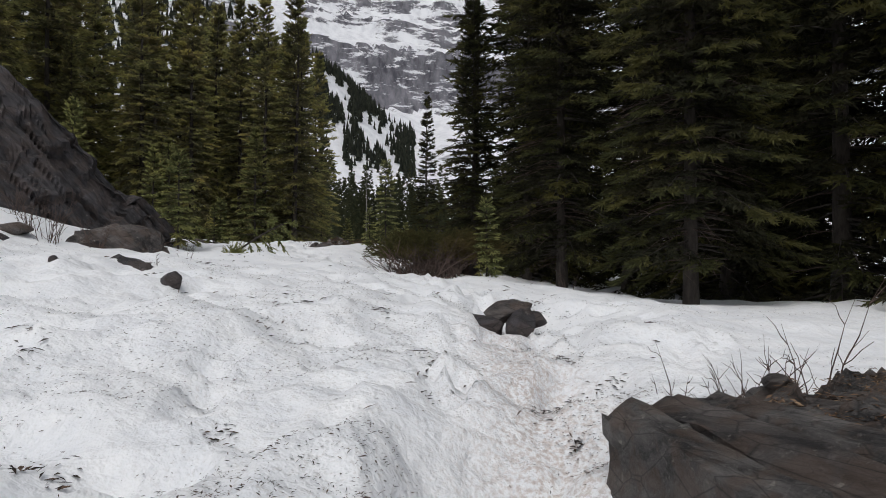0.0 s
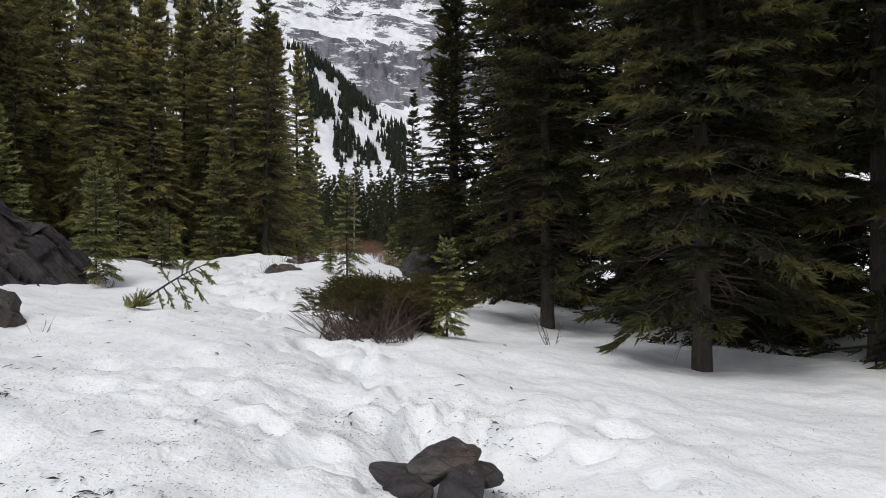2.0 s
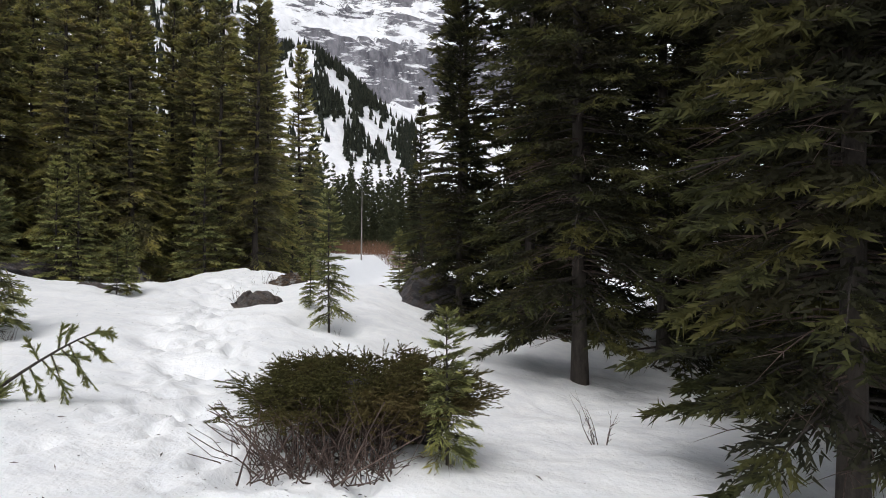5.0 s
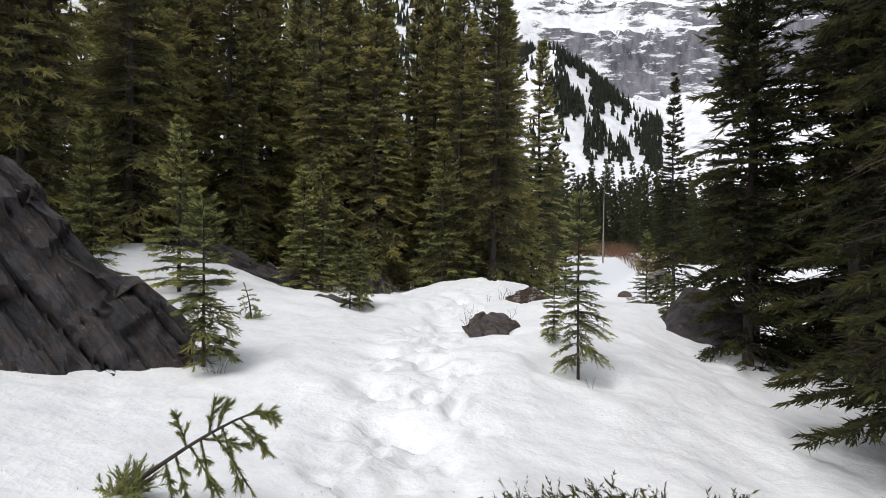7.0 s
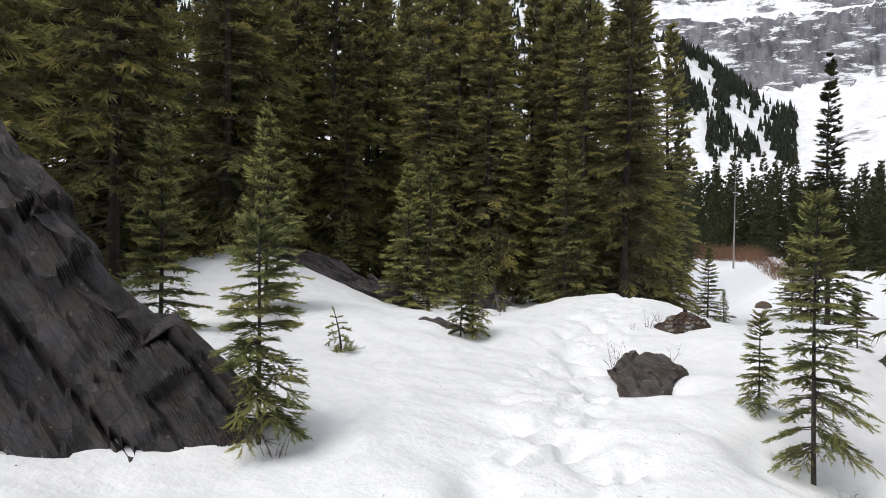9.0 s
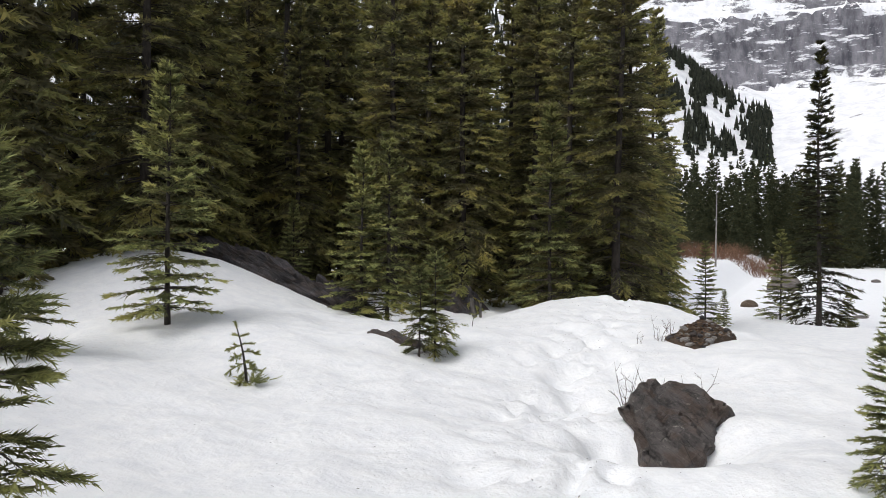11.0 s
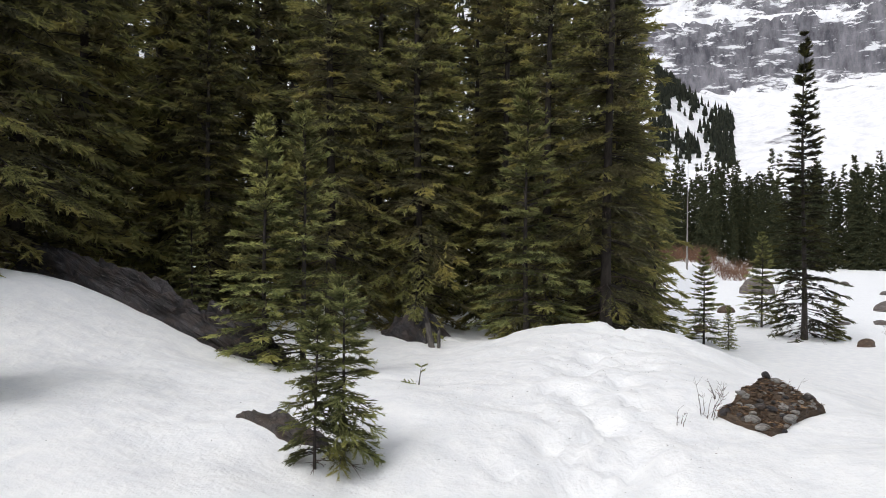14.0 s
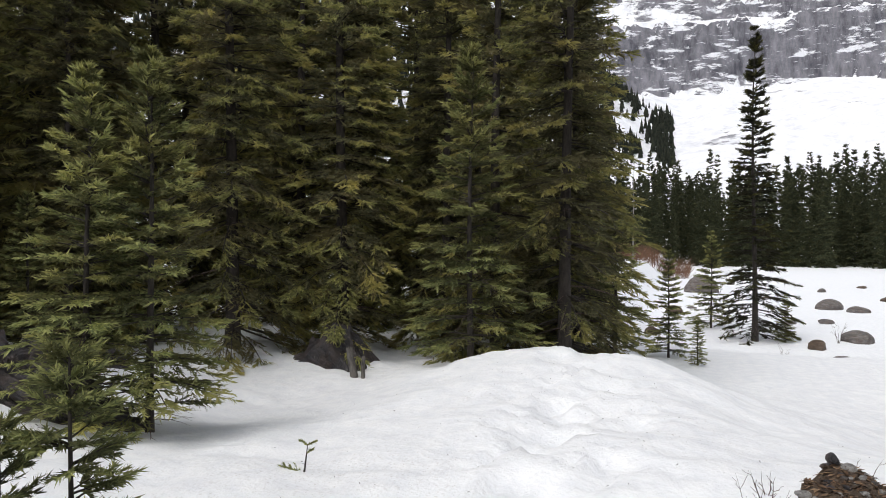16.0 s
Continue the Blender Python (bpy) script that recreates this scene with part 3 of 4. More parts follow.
# the forest beside the trail: place and height of each, those at its edge first
EDGE = [(-6.9, 24.2, 10.6), (-5.7, 24.0, 10.8), (-5.95, 26.3, 10.5), (-8.2, 25.2, 10.6), (-9.3, 23.2, 10.8), (-10.6, 22.0, 11.0), (-12.4, 16.6, 11.0), (-12.2, 20.4, 7.0), (-8.4, 27.5, 11.4), (-8.7, 43.5, 16.0), (-9.6, 38.0, 14.5),
        (-14.4, 40.0, 16.5)]
DEEP = [(-11.8, 25.6, 12.0), (-13.2, 17.6, 12.2), (-12.6, 14.2, 12.0), (-14.5, 19.6, 12.0), (-10.4, 28.8, 12.0), (-7.0, 29.5, 11.5), (-16.5, 16.0, 12.5), (-15.5, 26.0, 13.0), (-17.5, 21.0, 13.0), (-12.2, 11.6, 11.5),
        (-15.5, 12.5, 12.5), (-19.5, 15.5, 13.0), (-20.0, 24.0, 13.5), (-13.0, 31.0, 12.5), (-17.0, 31.0, 13.5), (-9.5, 33.0, 12.5), (-22.0, 19.0, 13.0), (-18.5, 11.0, 12.0), (-14.5, 8.5, 11.0), (-20.0, 43.0, 17.0), (-18.0, 37.0, 15.5),
        (-26.0, 28.0, 15.0)]
REMOTE = [(-12.0, 36.0, 13.5), (-16.0, 28.5, 12.5), (-20.5, 11.5, 14.0), (-23.0, 14.0, 15.0), (-25.0, 18.0, 15.0), (-25.5, 23.0, 16.0), (-22.5, 28.5, 15.5), (-21.0, 33.0, 16.0),
        (-27.0, 11.0, 15.0), (-29.0, 20.0, 17.0), (-30.0, 30.0, 18.0), (-17.5, 46.0, 18.0), (-25.0, 41.0, 18.0), (-12.5, 46.0, 16.5), (-16.0, 22.5, 13.5), (-14.6, 24.2, 14.0), (-16.8, 17.8, 14.0), (-14.9, 14.6, 13.0), (-11.2, 27.0, 12.5), (-18.6, 25.2, 15.0), (-13.6, 21.6, 13.0), (-13.9, 28.2, 14.0)]
for sources, stand in ((tall, EDGE), (back, DEEP + REMOTE)):
    for k, (x, y, h) in enumerate(stand):
        m = pose(x, y, gz(x, y) - 0.1, 0, 0, 67 * k) @ Matrix.Scale(h / 11.5, 4)
        t = sources[k] if k < len(sources) else copy_thing(sources[k % len(sources)], m)
        t.matrix_basis = m
for o in bpy.data.objects:
    if o.name.startswith("spruce_tree"):
        tagged(o, group="forest edge spruces")

DARK_LABEL = "dense dark spruce with dead lower twigs beside the snow"
dark = [conifer("dark_spruce", 140, 11.0, 1.2, SHADESPRUCE, DARK_LABEL, low=0.072, whorls=40, per=14, twigs=28, blades=11, blade=0.08, width=0.013, droop=0.46, gaps=0.06, dead=90, power=0.5, trunk_r=0.075, jitter=0.8),
        conifer("dark_spruce", 141, 12.5, 1.5, SHADESPRUCE, DARK_LABEL, low=0.07, whorls=42, per=11, twigs=28, blades=12, blade=0.085, width=0.0135, droop=0.5, gaps=0.06, dead=50, power=0.55, trunk_r=0.095, jitter=0.7)]
wood = [conifer("dark_spruce", 143 + k, 12.5, 1.6, SHADESPRUCE, "dark spruce in the dense wood beside the trail", low=0.03, whorls=40, per=10, twigs=22, blades=10, blade=0.115, width=0.018, droop=0.5, gaps=0.05, dead=20, power=0.55, jitter=0.6) for k in range(2)]
place(dark[0], 2.95, 7.5)
place(dark[1], 2.3, 12.1)
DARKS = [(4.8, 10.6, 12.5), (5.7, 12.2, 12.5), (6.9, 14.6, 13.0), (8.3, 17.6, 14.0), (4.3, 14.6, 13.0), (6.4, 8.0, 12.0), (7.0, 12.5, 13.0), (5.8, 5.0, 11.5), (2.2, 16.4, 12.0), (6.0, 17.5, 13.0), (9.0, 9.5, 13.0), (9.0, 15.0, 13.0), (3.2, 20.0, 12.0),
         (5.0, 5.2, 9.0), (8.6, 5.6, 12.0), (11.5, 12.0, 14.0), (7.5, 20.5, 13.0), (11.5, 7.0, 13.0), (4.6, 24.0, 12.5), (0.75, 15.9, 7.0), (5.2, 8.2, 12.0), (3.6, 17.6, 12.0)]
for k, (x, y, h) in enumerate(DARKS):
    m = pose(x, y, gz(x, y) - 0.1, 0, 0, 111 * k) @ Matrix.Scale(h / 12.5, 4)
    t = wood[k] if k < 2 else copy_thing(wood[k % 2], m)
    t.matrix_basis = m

slim = conifer("slim_spruce", 170, 12.0, 1.45, SHADESPRUCE, "slim open-branched spruce with visible straight trunk", low=0.05, whorls=27, per=6, twigs=16, blades=9, blade=0.14, width=0.022, droop=0.6, gaps=0.15, dead=10, power=0.95, trunk_r=0.09, jitter=1.1)
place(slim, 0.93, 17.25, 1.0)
lone = conifer("slim_spruce", 172, 15.0, 2.1, SHADESPRUCE, "", low=0.04, whorls=36, per=8, twigs=16, blades=9, blade=0.17, width=0.026, droop=0.5, gaps=0.12, dead=8, power=1.05, trunk_r=0.13, jitter=0.9)
place(lone, -1.2, 48.0, 1.0, 80)
tagged(lone, "lone spruce with sparse top on the open snow flat", "spruce")

young = [conifer("young_spruce", 200 + k, 4.2, 1.0, YOUNG, "young bushy green spruce growing in front of the forest", low=0.07, whorls=18, per=9, twigs=17, blades=11, blade=0.075, width=0.011,
                 droop=0.32, gaps=0.06, dead=8) for k in range(2)]
place(young[0], -8.10, 17.5, 0.65)
place(young[1], -7.85, 17.85, 0.72, 40)
for k, (x, y, s) in enumerate([(-6.75, 22.5, 1.04), (-5.35, 27.4, 0.85), (-11.0, 19.0, 0.43), (-8.08, 12.17, 0.62), (-4.35, 28.6, 0.55), (-3.75, 27.6, 0.24), (-8.35, 14.12, 0.71), (-3.1, 52.0, 1.26), (0.1, 48.0, 0.54)]):
    place(copy_thing(young[k % 2], pose(0, 0, 0)), x, y, s, 50 * k)

small = conifer("small_fir", 220, 1.55, 0.36, YOUNG, "small fir with spreading branches growing out of the snow", low=0.12, whorls=13, per=7, twigs=15, blades=20, blade=0.036, width=0.0045, droop=0.6, gaps=0.10, power=0.7, dead=9, trunk_r=0.018)
place(small, -4.43, 10.47, 1.04)
for k, (x, y, s, lab) in enumerate([(-5.47, 15.38, 0.76, "small fir growing beside a half-buried rock"), (-5.57, 15.22, 0.62, ""),
                                    (-1.55, 13.15, 0.50, "low fir sapling beside a taller fir in the snow"), (-0.6, 22.5, 0.8, "small fir beyond the snow crest"), (0.50, 7.46, 0.58, "bright green fir sapling beside the juniper bush")]):
    c = place(copy_thing(small, pose(0, 0, 0)), x, y, s, 75 * k)
    tagged(c, lab)


slender = conifer("slender_fir", 231, 2.6, 0.40, YOUNG, "slender fir with bare one-sided lower branches in a snow hollow", low=0.14, whorls=17, per=8, twigs=14, blades=18, blade=0.038, width=0.005, droop=0.75, gaps=0.12, dead=14, power=0.65,
                  trunk_r=0.022, lopsided=0.3)
place(slender, -1.15, 12.52, 0.76)


def far_line():
    """The wood across the flat, seen whole: joined trees."""
    g = np.random.default_rng(31)
    vs, fs, base = [], [], 0
    for k in range(620):
        th = g.uniform(-14, 17) if k < 470 else g.uniform(-58, 34)
        r = g.uniform(150, 205) if th > -10 else g.uniform(50, 190)
        x, y = r * math.sin(radians(th)), r * math.cos(radians(th))
        h = (g.uniform(6, 11.5) * (1.15 if g.random() < 0.2 else 1)) * (0.6 + r / 150)
        _, _, V, F, _ = crown_arrays(g, h, 0.12 * h, 0.03, 16, 6, 6, 5, 0.02 * h + 0.12, 0.005 * h + 0.025, 0.6, jitter=0.6)
        vs.append(V + np.array([x, y, max(float(ground_z(x, y, False)), float(ridge_height(np.array([th]), np.array([r]))[0]) - 1.2)]))
        fs.append(F + base)
        base += len(V)
    tagged(new("far_forest", mesh_from("far_forest", np.concatenate(vs), np.concatenate(fs), FARFOREST)), "dense dark spruce wood across the snow flat", "forest", kind="stuff")


far_line()


# ---- rocks ----
def boulder(name, x, y, size, seed, material, label, sink=0.35, turn=0.0, planes=14, rough=0.05, subdiv=4, z=None, tilt=(0, 0)):
    g = np.random.default_rng(seed)
    nrm = g.normal(size=(planes, 3))
    nrm /= np.linalg.norm(nrm, axis=1)[:, None]
    dist = g.uniform(0.62, 1.0, planes)
    bm = bmesh.new()
    bmesh.ops.create_icosphere(bm, subdivisions=subdiv, radius=1.0)
    off = Vector((seed * 3.1, seed * 1.7, 0))
    for v in bm.verts:
        d = v.co.normalized()
        a = nrm @ np.array(d)
        r = min(1.05, float(np.min(np.where(a > 0.05, dist / np.maximum(a, 0.05), 9))))
        r += rough * (noise.fractal(d * 2.2 + off, 1.0, 2.0, 5) + 0.5 * abs(noise.noise(Vector((d.x * 3, d.y * 3, d.z * 11)) + off)))
        v.co = Vector((d.x * size[0], d.y * size[1], d.z * size[2])) * r
    me = bpy.data.meshes.new(name)
    bm.to_mesh(me)
    bm.free()
    me.materials.append(material)
    ob = new(name, me)
    ob.matrix_basis = pose(x, y, (gz(x, y) if z is None else z) + size[2] * (1 - 2 * sink) * 0.9, tilt[0], tilt[1], turn)
    return tagged(ob, label, "rock")


def slab():
    """The great tilted slab: a wedge whose ridge climbs away from its tip."""
    bm = bmesh.new()
    base = [(-4.22, 10.19, 0.84), (-4.98, 8.97, 0.84), (-6.01, 7.86, 0.84), (-8.37, 6.47, 0.84), (-11.02, 8.43, 0.84), (-9.40, 11.41, 0.84), (-5.55, 11.33, 0.84)]
    crest = [(-4.50, 10.46, 1.83), (-4.99, 10.07, 2.47), (-5.97, 9.30, 3.71), (-7.07, 8.85, 4.80), (-8.82, 8.56, 6.23), (-9.49, 9.65, 6.01), (-5.76, 10.12, 3.04)]
    for p in base + crest:
        bm.verts.new(p)
    bmesh.ops.convex_hull(bm, input=bm.verts[:])
    bmesh.ops.subdivide_edges(bm, edges=bm.edges[:], cuts=20, use_grid_fill=True)
    bmesh.ops.triangulate(bm, faces=bm.faces[:])
    bmesh.ops.subdivide_edges(bm, edges=bm.edges[:], cuts=1, use_grid_fill=True)
    bm.normal_update()
    along = Vector((-0.62, -0.25, 0.74)).normalized()
    moves = []
    for v in bm.verts:
        p = v.co
        q = p - along * (p.dot(along) * 0.8)
        wob = 0.16 * noise.noise(p * 0.9) + 0.05 * noise.noise(p * 3.1)
        across = p.dot(Vector((0.36, 0.75, 0.56))) * 1.55 + wob
        block = p.dot(along) * 0.75 + 0.5 * noise.cell(Vector((math.floor(across) * 2.3, 1, 7))) + 1.6 * wob
        small_across, small_block = across * 2.7 + 0.4 * wob, block * 2.2 + 0.6 * noise.cell(Vector((math.floor(across * 2.7) * 1.9, 3, 5)))
        d = 0.12 * (noise.cell(Vector((math.floor(across) * 3.7, math.floor(block) * 5.1, 2))) - 0.5)
        d += 0.06 * (noise.cell(Vector((math.floor(small_across) * 2.9, math.floor(small_block) * 4.3, 9))) - 0.5)
        d += 0.05 * noise.fractal(p * 1.7, 1.0, 2.0, 3) + 0.022 * noise.fractal(p * 7.0, 0.8, 2.1, 4)
        for u, w, deep in ((across, 0.06, 0.10), (block, 0.035, 0.07), (small_across, 0.09, 0.025)):
            e = min(u % 1.0, 1 - u % 1.0)
            d -= deep * max(0.0, 1 - e / w)
        moves.append(v.normal * d)
    for v, d in zip(bm.verts, moves):
        v.co += d
    me = bpy.data.meshes.new("slab_boulder")
    bm.to_mesh(me)
    bm.free()
    me.materials.append(SLATE)
    tagged(new("slab_boulder", me), "huge dark cracked slate boulder leaning out of the snow", "boulder")


slab()


def outcrop(name, points, seed, material, label, layer, amount=0.08, cuts=9, category="rock", freq=1.0):
    """An angular rock: a hull of few corners, roughened along its layers."""
    bm = bmesh.new()
    for p in points:
        bm.verts.new(p)
    bmesh.ops.convex_hull(bm, input=bm.verts[:])
    loose = [v for v in bm.verts if not v.link_faces]
    bmesh.ops.delete(bm, geom=loose, context="VERTS")
    bmesh.ops.subdivide_edges(bm, edges=bm.edges[:], cuts=cuts, use_grid_fill=True)
    bmesh.ops.triangulate(bm, faces=bm.faces[:])
    bm.normal_update()
    along, off, moves = Vector(layer).normalized(), Vector((seed, 2 * seed, 0)), []
    first = Vector(points[0])
    size = max((v.co - first).length for v in bm.verts[:])
    f = 2.6 * freq / size
    cross = along.cross(Vector((0.3, 0.2, 0.9))).cross(along).normalized()
    for v in bm.verts:
        q = v.co - along * (v.co.dot(along) * 0.82)
        d = noise.fractal(q * f * 2.2 + off, 1.0, 2.0, 5) - 0.8 * max(0.0, 0.10 - abs(noise.noise(q * f * 1.7 + off))) / 0.10
        d += 0.35 * noise.fractal(v.co * f * 5 + off, 0.9, 2.0, 4)
        w = v.co.dot(cross) * f * 2.2 + 0.6 * noise.noise(v.co * f + off)
        d += 1.1 * ((w % 1.0) ** 1.5 - 0.4)
        moves.append(v.normal * (d * amount))
    for v, d in zip(bm.verts, moves):
        v.co += d
    me = bpy.data.meshes.new(name)
    bm.to_mesh(me)
    bm.free()
    me.materials.append(material)
    return tagged(new(name, me), label, category)


def on(x, y, up=0.0):
    return (x, y, gz(x, y) + up)


# layered boulder beside the trail
outcrop("boulder", [(-3.0, 14.1, 0.8), (-2.62, 13.95, 0.8), (-2.3, 14.8, 0.9), (-3.2, 15.1, 0.9), (-3.12, 14.85, 1.60), (-2.85, 14.9, 1.66), (-2.42, 14.75, 1.58), (-2.92, 14.15, 1.36), (-2.66, 14.0, 1.2), (-3.22, 14.5, 1.46), (-2.5, 14.3, 1.4)],
        3, GREYROCK, "layered brown-grey slate boulder poking through the snow", (0.5, -0.8, -0.35), 0.045, 16)
# long low rock with brown grass and its neighbours
outcrop("boulder", [on(-3.85, 6.15, -0.2), on(-2.85, 6.25, -0.2), on(-2.78, 6.6, -0.2), on(-3.85, 6.7, -0.2), on(-3.7, 6.3, 0.12), on(-3.1, 6.3, 0.22), on(-2.88, 6.4, 0.13), on(-3.0, 6.6, 0.2), on(-3.5, 6.6, 0.2)],
        5, GREYROCK, "long flat lichened rock with brown grass, partly under snow", (1, -0.3, 0.1), 0.04)
outcrop("rock", [on(-2.75, 4.75, -0.1), on(-2.0, 4.3, -0.1), on(-1.95, 4.45, -0.1), on(-2.6, 4.95, -0.1), on(-2.4, 4.65, 0.06), on(-2.1, 4.42, 0.05)], 6, SLATE, "thin dark rock edge melting out of the snow", (1, -0.5, 0), 0.02, 6)
boulder("stone", -1.68, 3.9, (0.07, 0.055, 0.06), 21, SLATE, "small dark pointed stone in the snow", 0.3)
boulder("stone", -2.45, 3.95, (0.035, 0.03, 0.03), 22, SLATE, "small dark stone in a snow hollow", 0.3, subdiv=3)
boulder("rock", -4.1, 6.0, (0.20, 0.12, 0.08), 23, GREYROCK, "small flat rock half under snow", 0.3)
boulder("rock", -3.75, 5.2, (0.16, 0.10, 0.06), 24, SLATE, "small flat dark rock half under snow", 0.3)
boulder("boulder", 0.2, 17.0, (0.75, 1.0, 0.62), 8, SLATE, "dark mossy boulder in the shade of the spruces", 0.3, rough=0.09)

# flat stones on the trail, leaning on one another
for k, (dx, dy, size, up, turn, tilt, m, lab) in enumerate([
        (0.02, 0.05, (0.19, 0.13, 0.075), 0.12, 25, (10, -22), GREYROCK, "grey-brown flat stone lying across the others on the trail"),
        (-0.17, 0.08, (0.17, 0.10, 0.055), 0.05, -8, (0, 6), SLATE, "dark flat stone lying on the trail"),
        (-0.13, -0.06, (0.13, 0.11, 0.075), 0.02, 20, (5, 0), SLATE, "dark blocky stone lying on the trail"),
        (0.10, -0.08, (0.09, 0.19, 0.065), 0.05, -14, (38, 5), SLATE, "narrow dark stone leaning on the others"),
        (0.19, 0.06, (0.13, 0.07, 0.06), 0.06, -10, (0, -8), SLATE, "small dark stone propped on the trail")]):
    boulder("trail_stone", 0.40 + dx, 4.28 + dy, size, 230 + k, m, lab, 0.45, turn, planes=9, rough=0.05, subdiv=4, z=gz(0.4, 4.28) + up + 0.05, tilt=tilt)

# ledge of fractured rock with leaf litter, by the hollow
LEDGE = outcrop("rock_ledge", [(0.60, 1.98, 0.2), (0.54, 2.0, 0.92), (0.70, 1.35, 0.78), (0.92, 0.95, 0.62), (0.95, 0.9, 0.0), (1.1, 2.2, 0.99), (1.9, 2.45, 1.08), (2.9, 2.4, 1.15), (3.2, 1.2, 1.2), (3.0, 0.3, 0.0),
                                (1.5, 1.0, 1.06), (2.2, 0.6, 1.1), (1.0, 1.7, 1.06), (2.9, 2.5, 0.3), (1.2, 2.3, 0.3)], 12, LEDGEROCK, "dark fractured rock ledge covered with brown leaf litter", (0.35, -0.85, 0.2), 0.085, 26, "rock ledge", 2.2)


def ledge_top(x, y):
    """Height of the ledge's upper side."""
    hit, place_, _, _ = LEDGE.ray_cast(Vector((x, y, 5)), Vector((0, 0, -1)))
    return place_.z if hit else None


def flakes(name, spots, label, material, size, seed, category="leaf litter"):
    """Loose leaves, needles and crumbs: many small bent flakes in one mesh."""
    g = np.random.default_rng(seed)
    P = np.asarray(spots)
    n = len(P)
    az = g.uniform(0, 6.28, n)
    ln = size * g.uniform(0.4, 1.5, n)
    wd = ln * g.uniform(0.07, 0.30, n)
    u = np.stack([np.cos(az), np.sin(az), g.uniform(-0.35, 0.35, n)], -1)
    w = np.stack([-np.sin(az), np.cos(az), g.uniform(-0.35, 0.35, n)], -1)
    up = np.array([0, 0, 1.0]) * (0.10 * ln)[:, None]
    V = np.stack([P - u * ln[:, None] * .5, P + w * wd[:, None] * .5 + up * .5, P + u * ln[:, None] * .5, P - w * wd[:, None] * .5 + up], 1).reshape(-1, 3)
    i = np.arange(n)[:, None] * 4
    F = np.concatenate([i + np.array([[0, 2, 1]]), i + np.array([[0, 3, 2]])])
    return tagged(new(name, mesh_from(name, V, F, material)), label, category, kind="stuff")


g = np.random.default_rng(41)
spots = []
lx, ly = g.uniform(0.6, 3.1, 22000), g.uniform(0.6, 2.45, 22000)
keep = (vnoise(lx, ly, 2.3) > 0.30) & (lx > 0.78 + 0.3 * vnoise(lx, ly, 4))
for x, y in zip(lx[keep].tolist(), ly[keep].tolist()):
    z = ledge_top(x, y)
    if z is not None:
        spots.append((x, y, z + g.uniform(0.0, 0.022)))
flakes("leaf_litter", spots, "brown fallen leaves and needles on the ledge", LEAF, 0.022, 42)
for k, (x, y, s, m) in enumerate([(1.62, 2.12, 0.075, PALEROCK), (1.42, 1.92, 0.06, GREYROCK), (1.05, 2.05, 0.06, GREYROCK), (0.82, 1.95, 0.05, GREYROCK), (1.75, 2.35, 0.08, SLATE), (2.05, 2.4, 0.10, SLATE), (1.5, 2.3, 0.05, GREYROCK),
                                  (1.2, 1.7, 0.05, SLATE), (1.9, 1.9, 0.05, SLATE), (1.6, 1.6, 0.06, GREYROCK), (2.3, 2.3, 0.07, SLATE), (1.0, 1.6, 0.07, SLATE)]):
    z = ledge_top(x, y)
    if z is not None:
        st = boulder("stone", x, y, (s, s * 0.7, s * 0.45), 60 + k, m, "angular grey stone lying in leaf litter on the ledge", 0.35, 40 * k, subdiv=3, z=z)
        tagged(st, group="stones on the ledge")

for k, (x, w) in enumerate([(0.50, 0.09), (0.61, 0.12), (0.75, 0.10), (0.87, 0.13), (1.02, 0.10), (1.14, 0.14)]):
    d = 0.035 + 0.022 * (k % 3)
    sl = outcrop("rock_slab", [(x, 2.08 - d, 0.90 + d), (x + w, 2.10 - d, 0.95 + d), (x + w + 0.14, 1.25, 0.97 + d + 0.02 * k), (x + 0.14, 1.2, 0.90 + d), (x + 0.02, 2.05, 0.55), (x + w, 2.06, 0.5), (x + w + 0.26, 1.05, 0.4), (x + 0.22, 1.0, 0.4),
                               (x + 0.05, 1.7, 0.95 + d)], 120 + k, (GREYROCK if k % 3 == 1 else LEDGEROCK), "upright dark slab split from the rock ledge", (0.15, -0.95, 0.2), 0.012, 8)
    sl.parent = LEDGE
    del sl["category"]

# stony patch melting out of the snow
PATCH = outcrop("soil_patch", [on(-3.44, 17.35, -0.2), on(-3.02, 17.08, -0.2), on(-2.60, 17.9, -0.2), on(-3.0, 18.4, -0.2), on(-3.38, 17.42, 0.05), on(-3.02, 17.18, 0.03), on(-2.68, 17.85, 0.08),
                               on(-3.06, 18.05, 0.17), on(-2.85, 18.1, 0.13), on(-3.0, 17.6, 0.08), on(-3.2, 17.85, 0.12)],
                13, SOIL, "stony brown soil patch with dry grass melting out of the snow", (1, 0, 0), 0.03, 9, "soil")
g = np.random.default_rng(43)
spots = []
for _ in range(4200):
    x, y = g.uniform(-3.5, -2.5), g.uniform(17.0, 18.5)
    hit, pl, nn, _ = PATCH.ray_cast(Vector((x, y, 5)), Vector((0, 0, -1)))
    if hit and pl.z > gz(x, y) - 0.01:
        spots.append((x, y, pl.z + g.uniform(0, 0.012)))
flakes("dry_grass", spots[:1900], "dry brown grass and moss among the stones", LEAF, 0.05, 44)
for k in range(90):
    x, y, z = spots[-1 - 5 * k]
    s = g.uniform(0.018, 0.040) if k > 12 else g.uniform(0.042, 0.06)
    st = boulder("stone", x, y, (s, s * g.uniform(0.6, 0.9), s * 0.6), 300 + k, (PALEROCK, GREYROCK, PALEROCK, SLATE)[k % 4], "angular grey stone lying on the soil patch", 0.3, 37 * k, planes=8, subdiv=2, z=z - 0.015)
    tagged(st, group="stones on the soil patch")

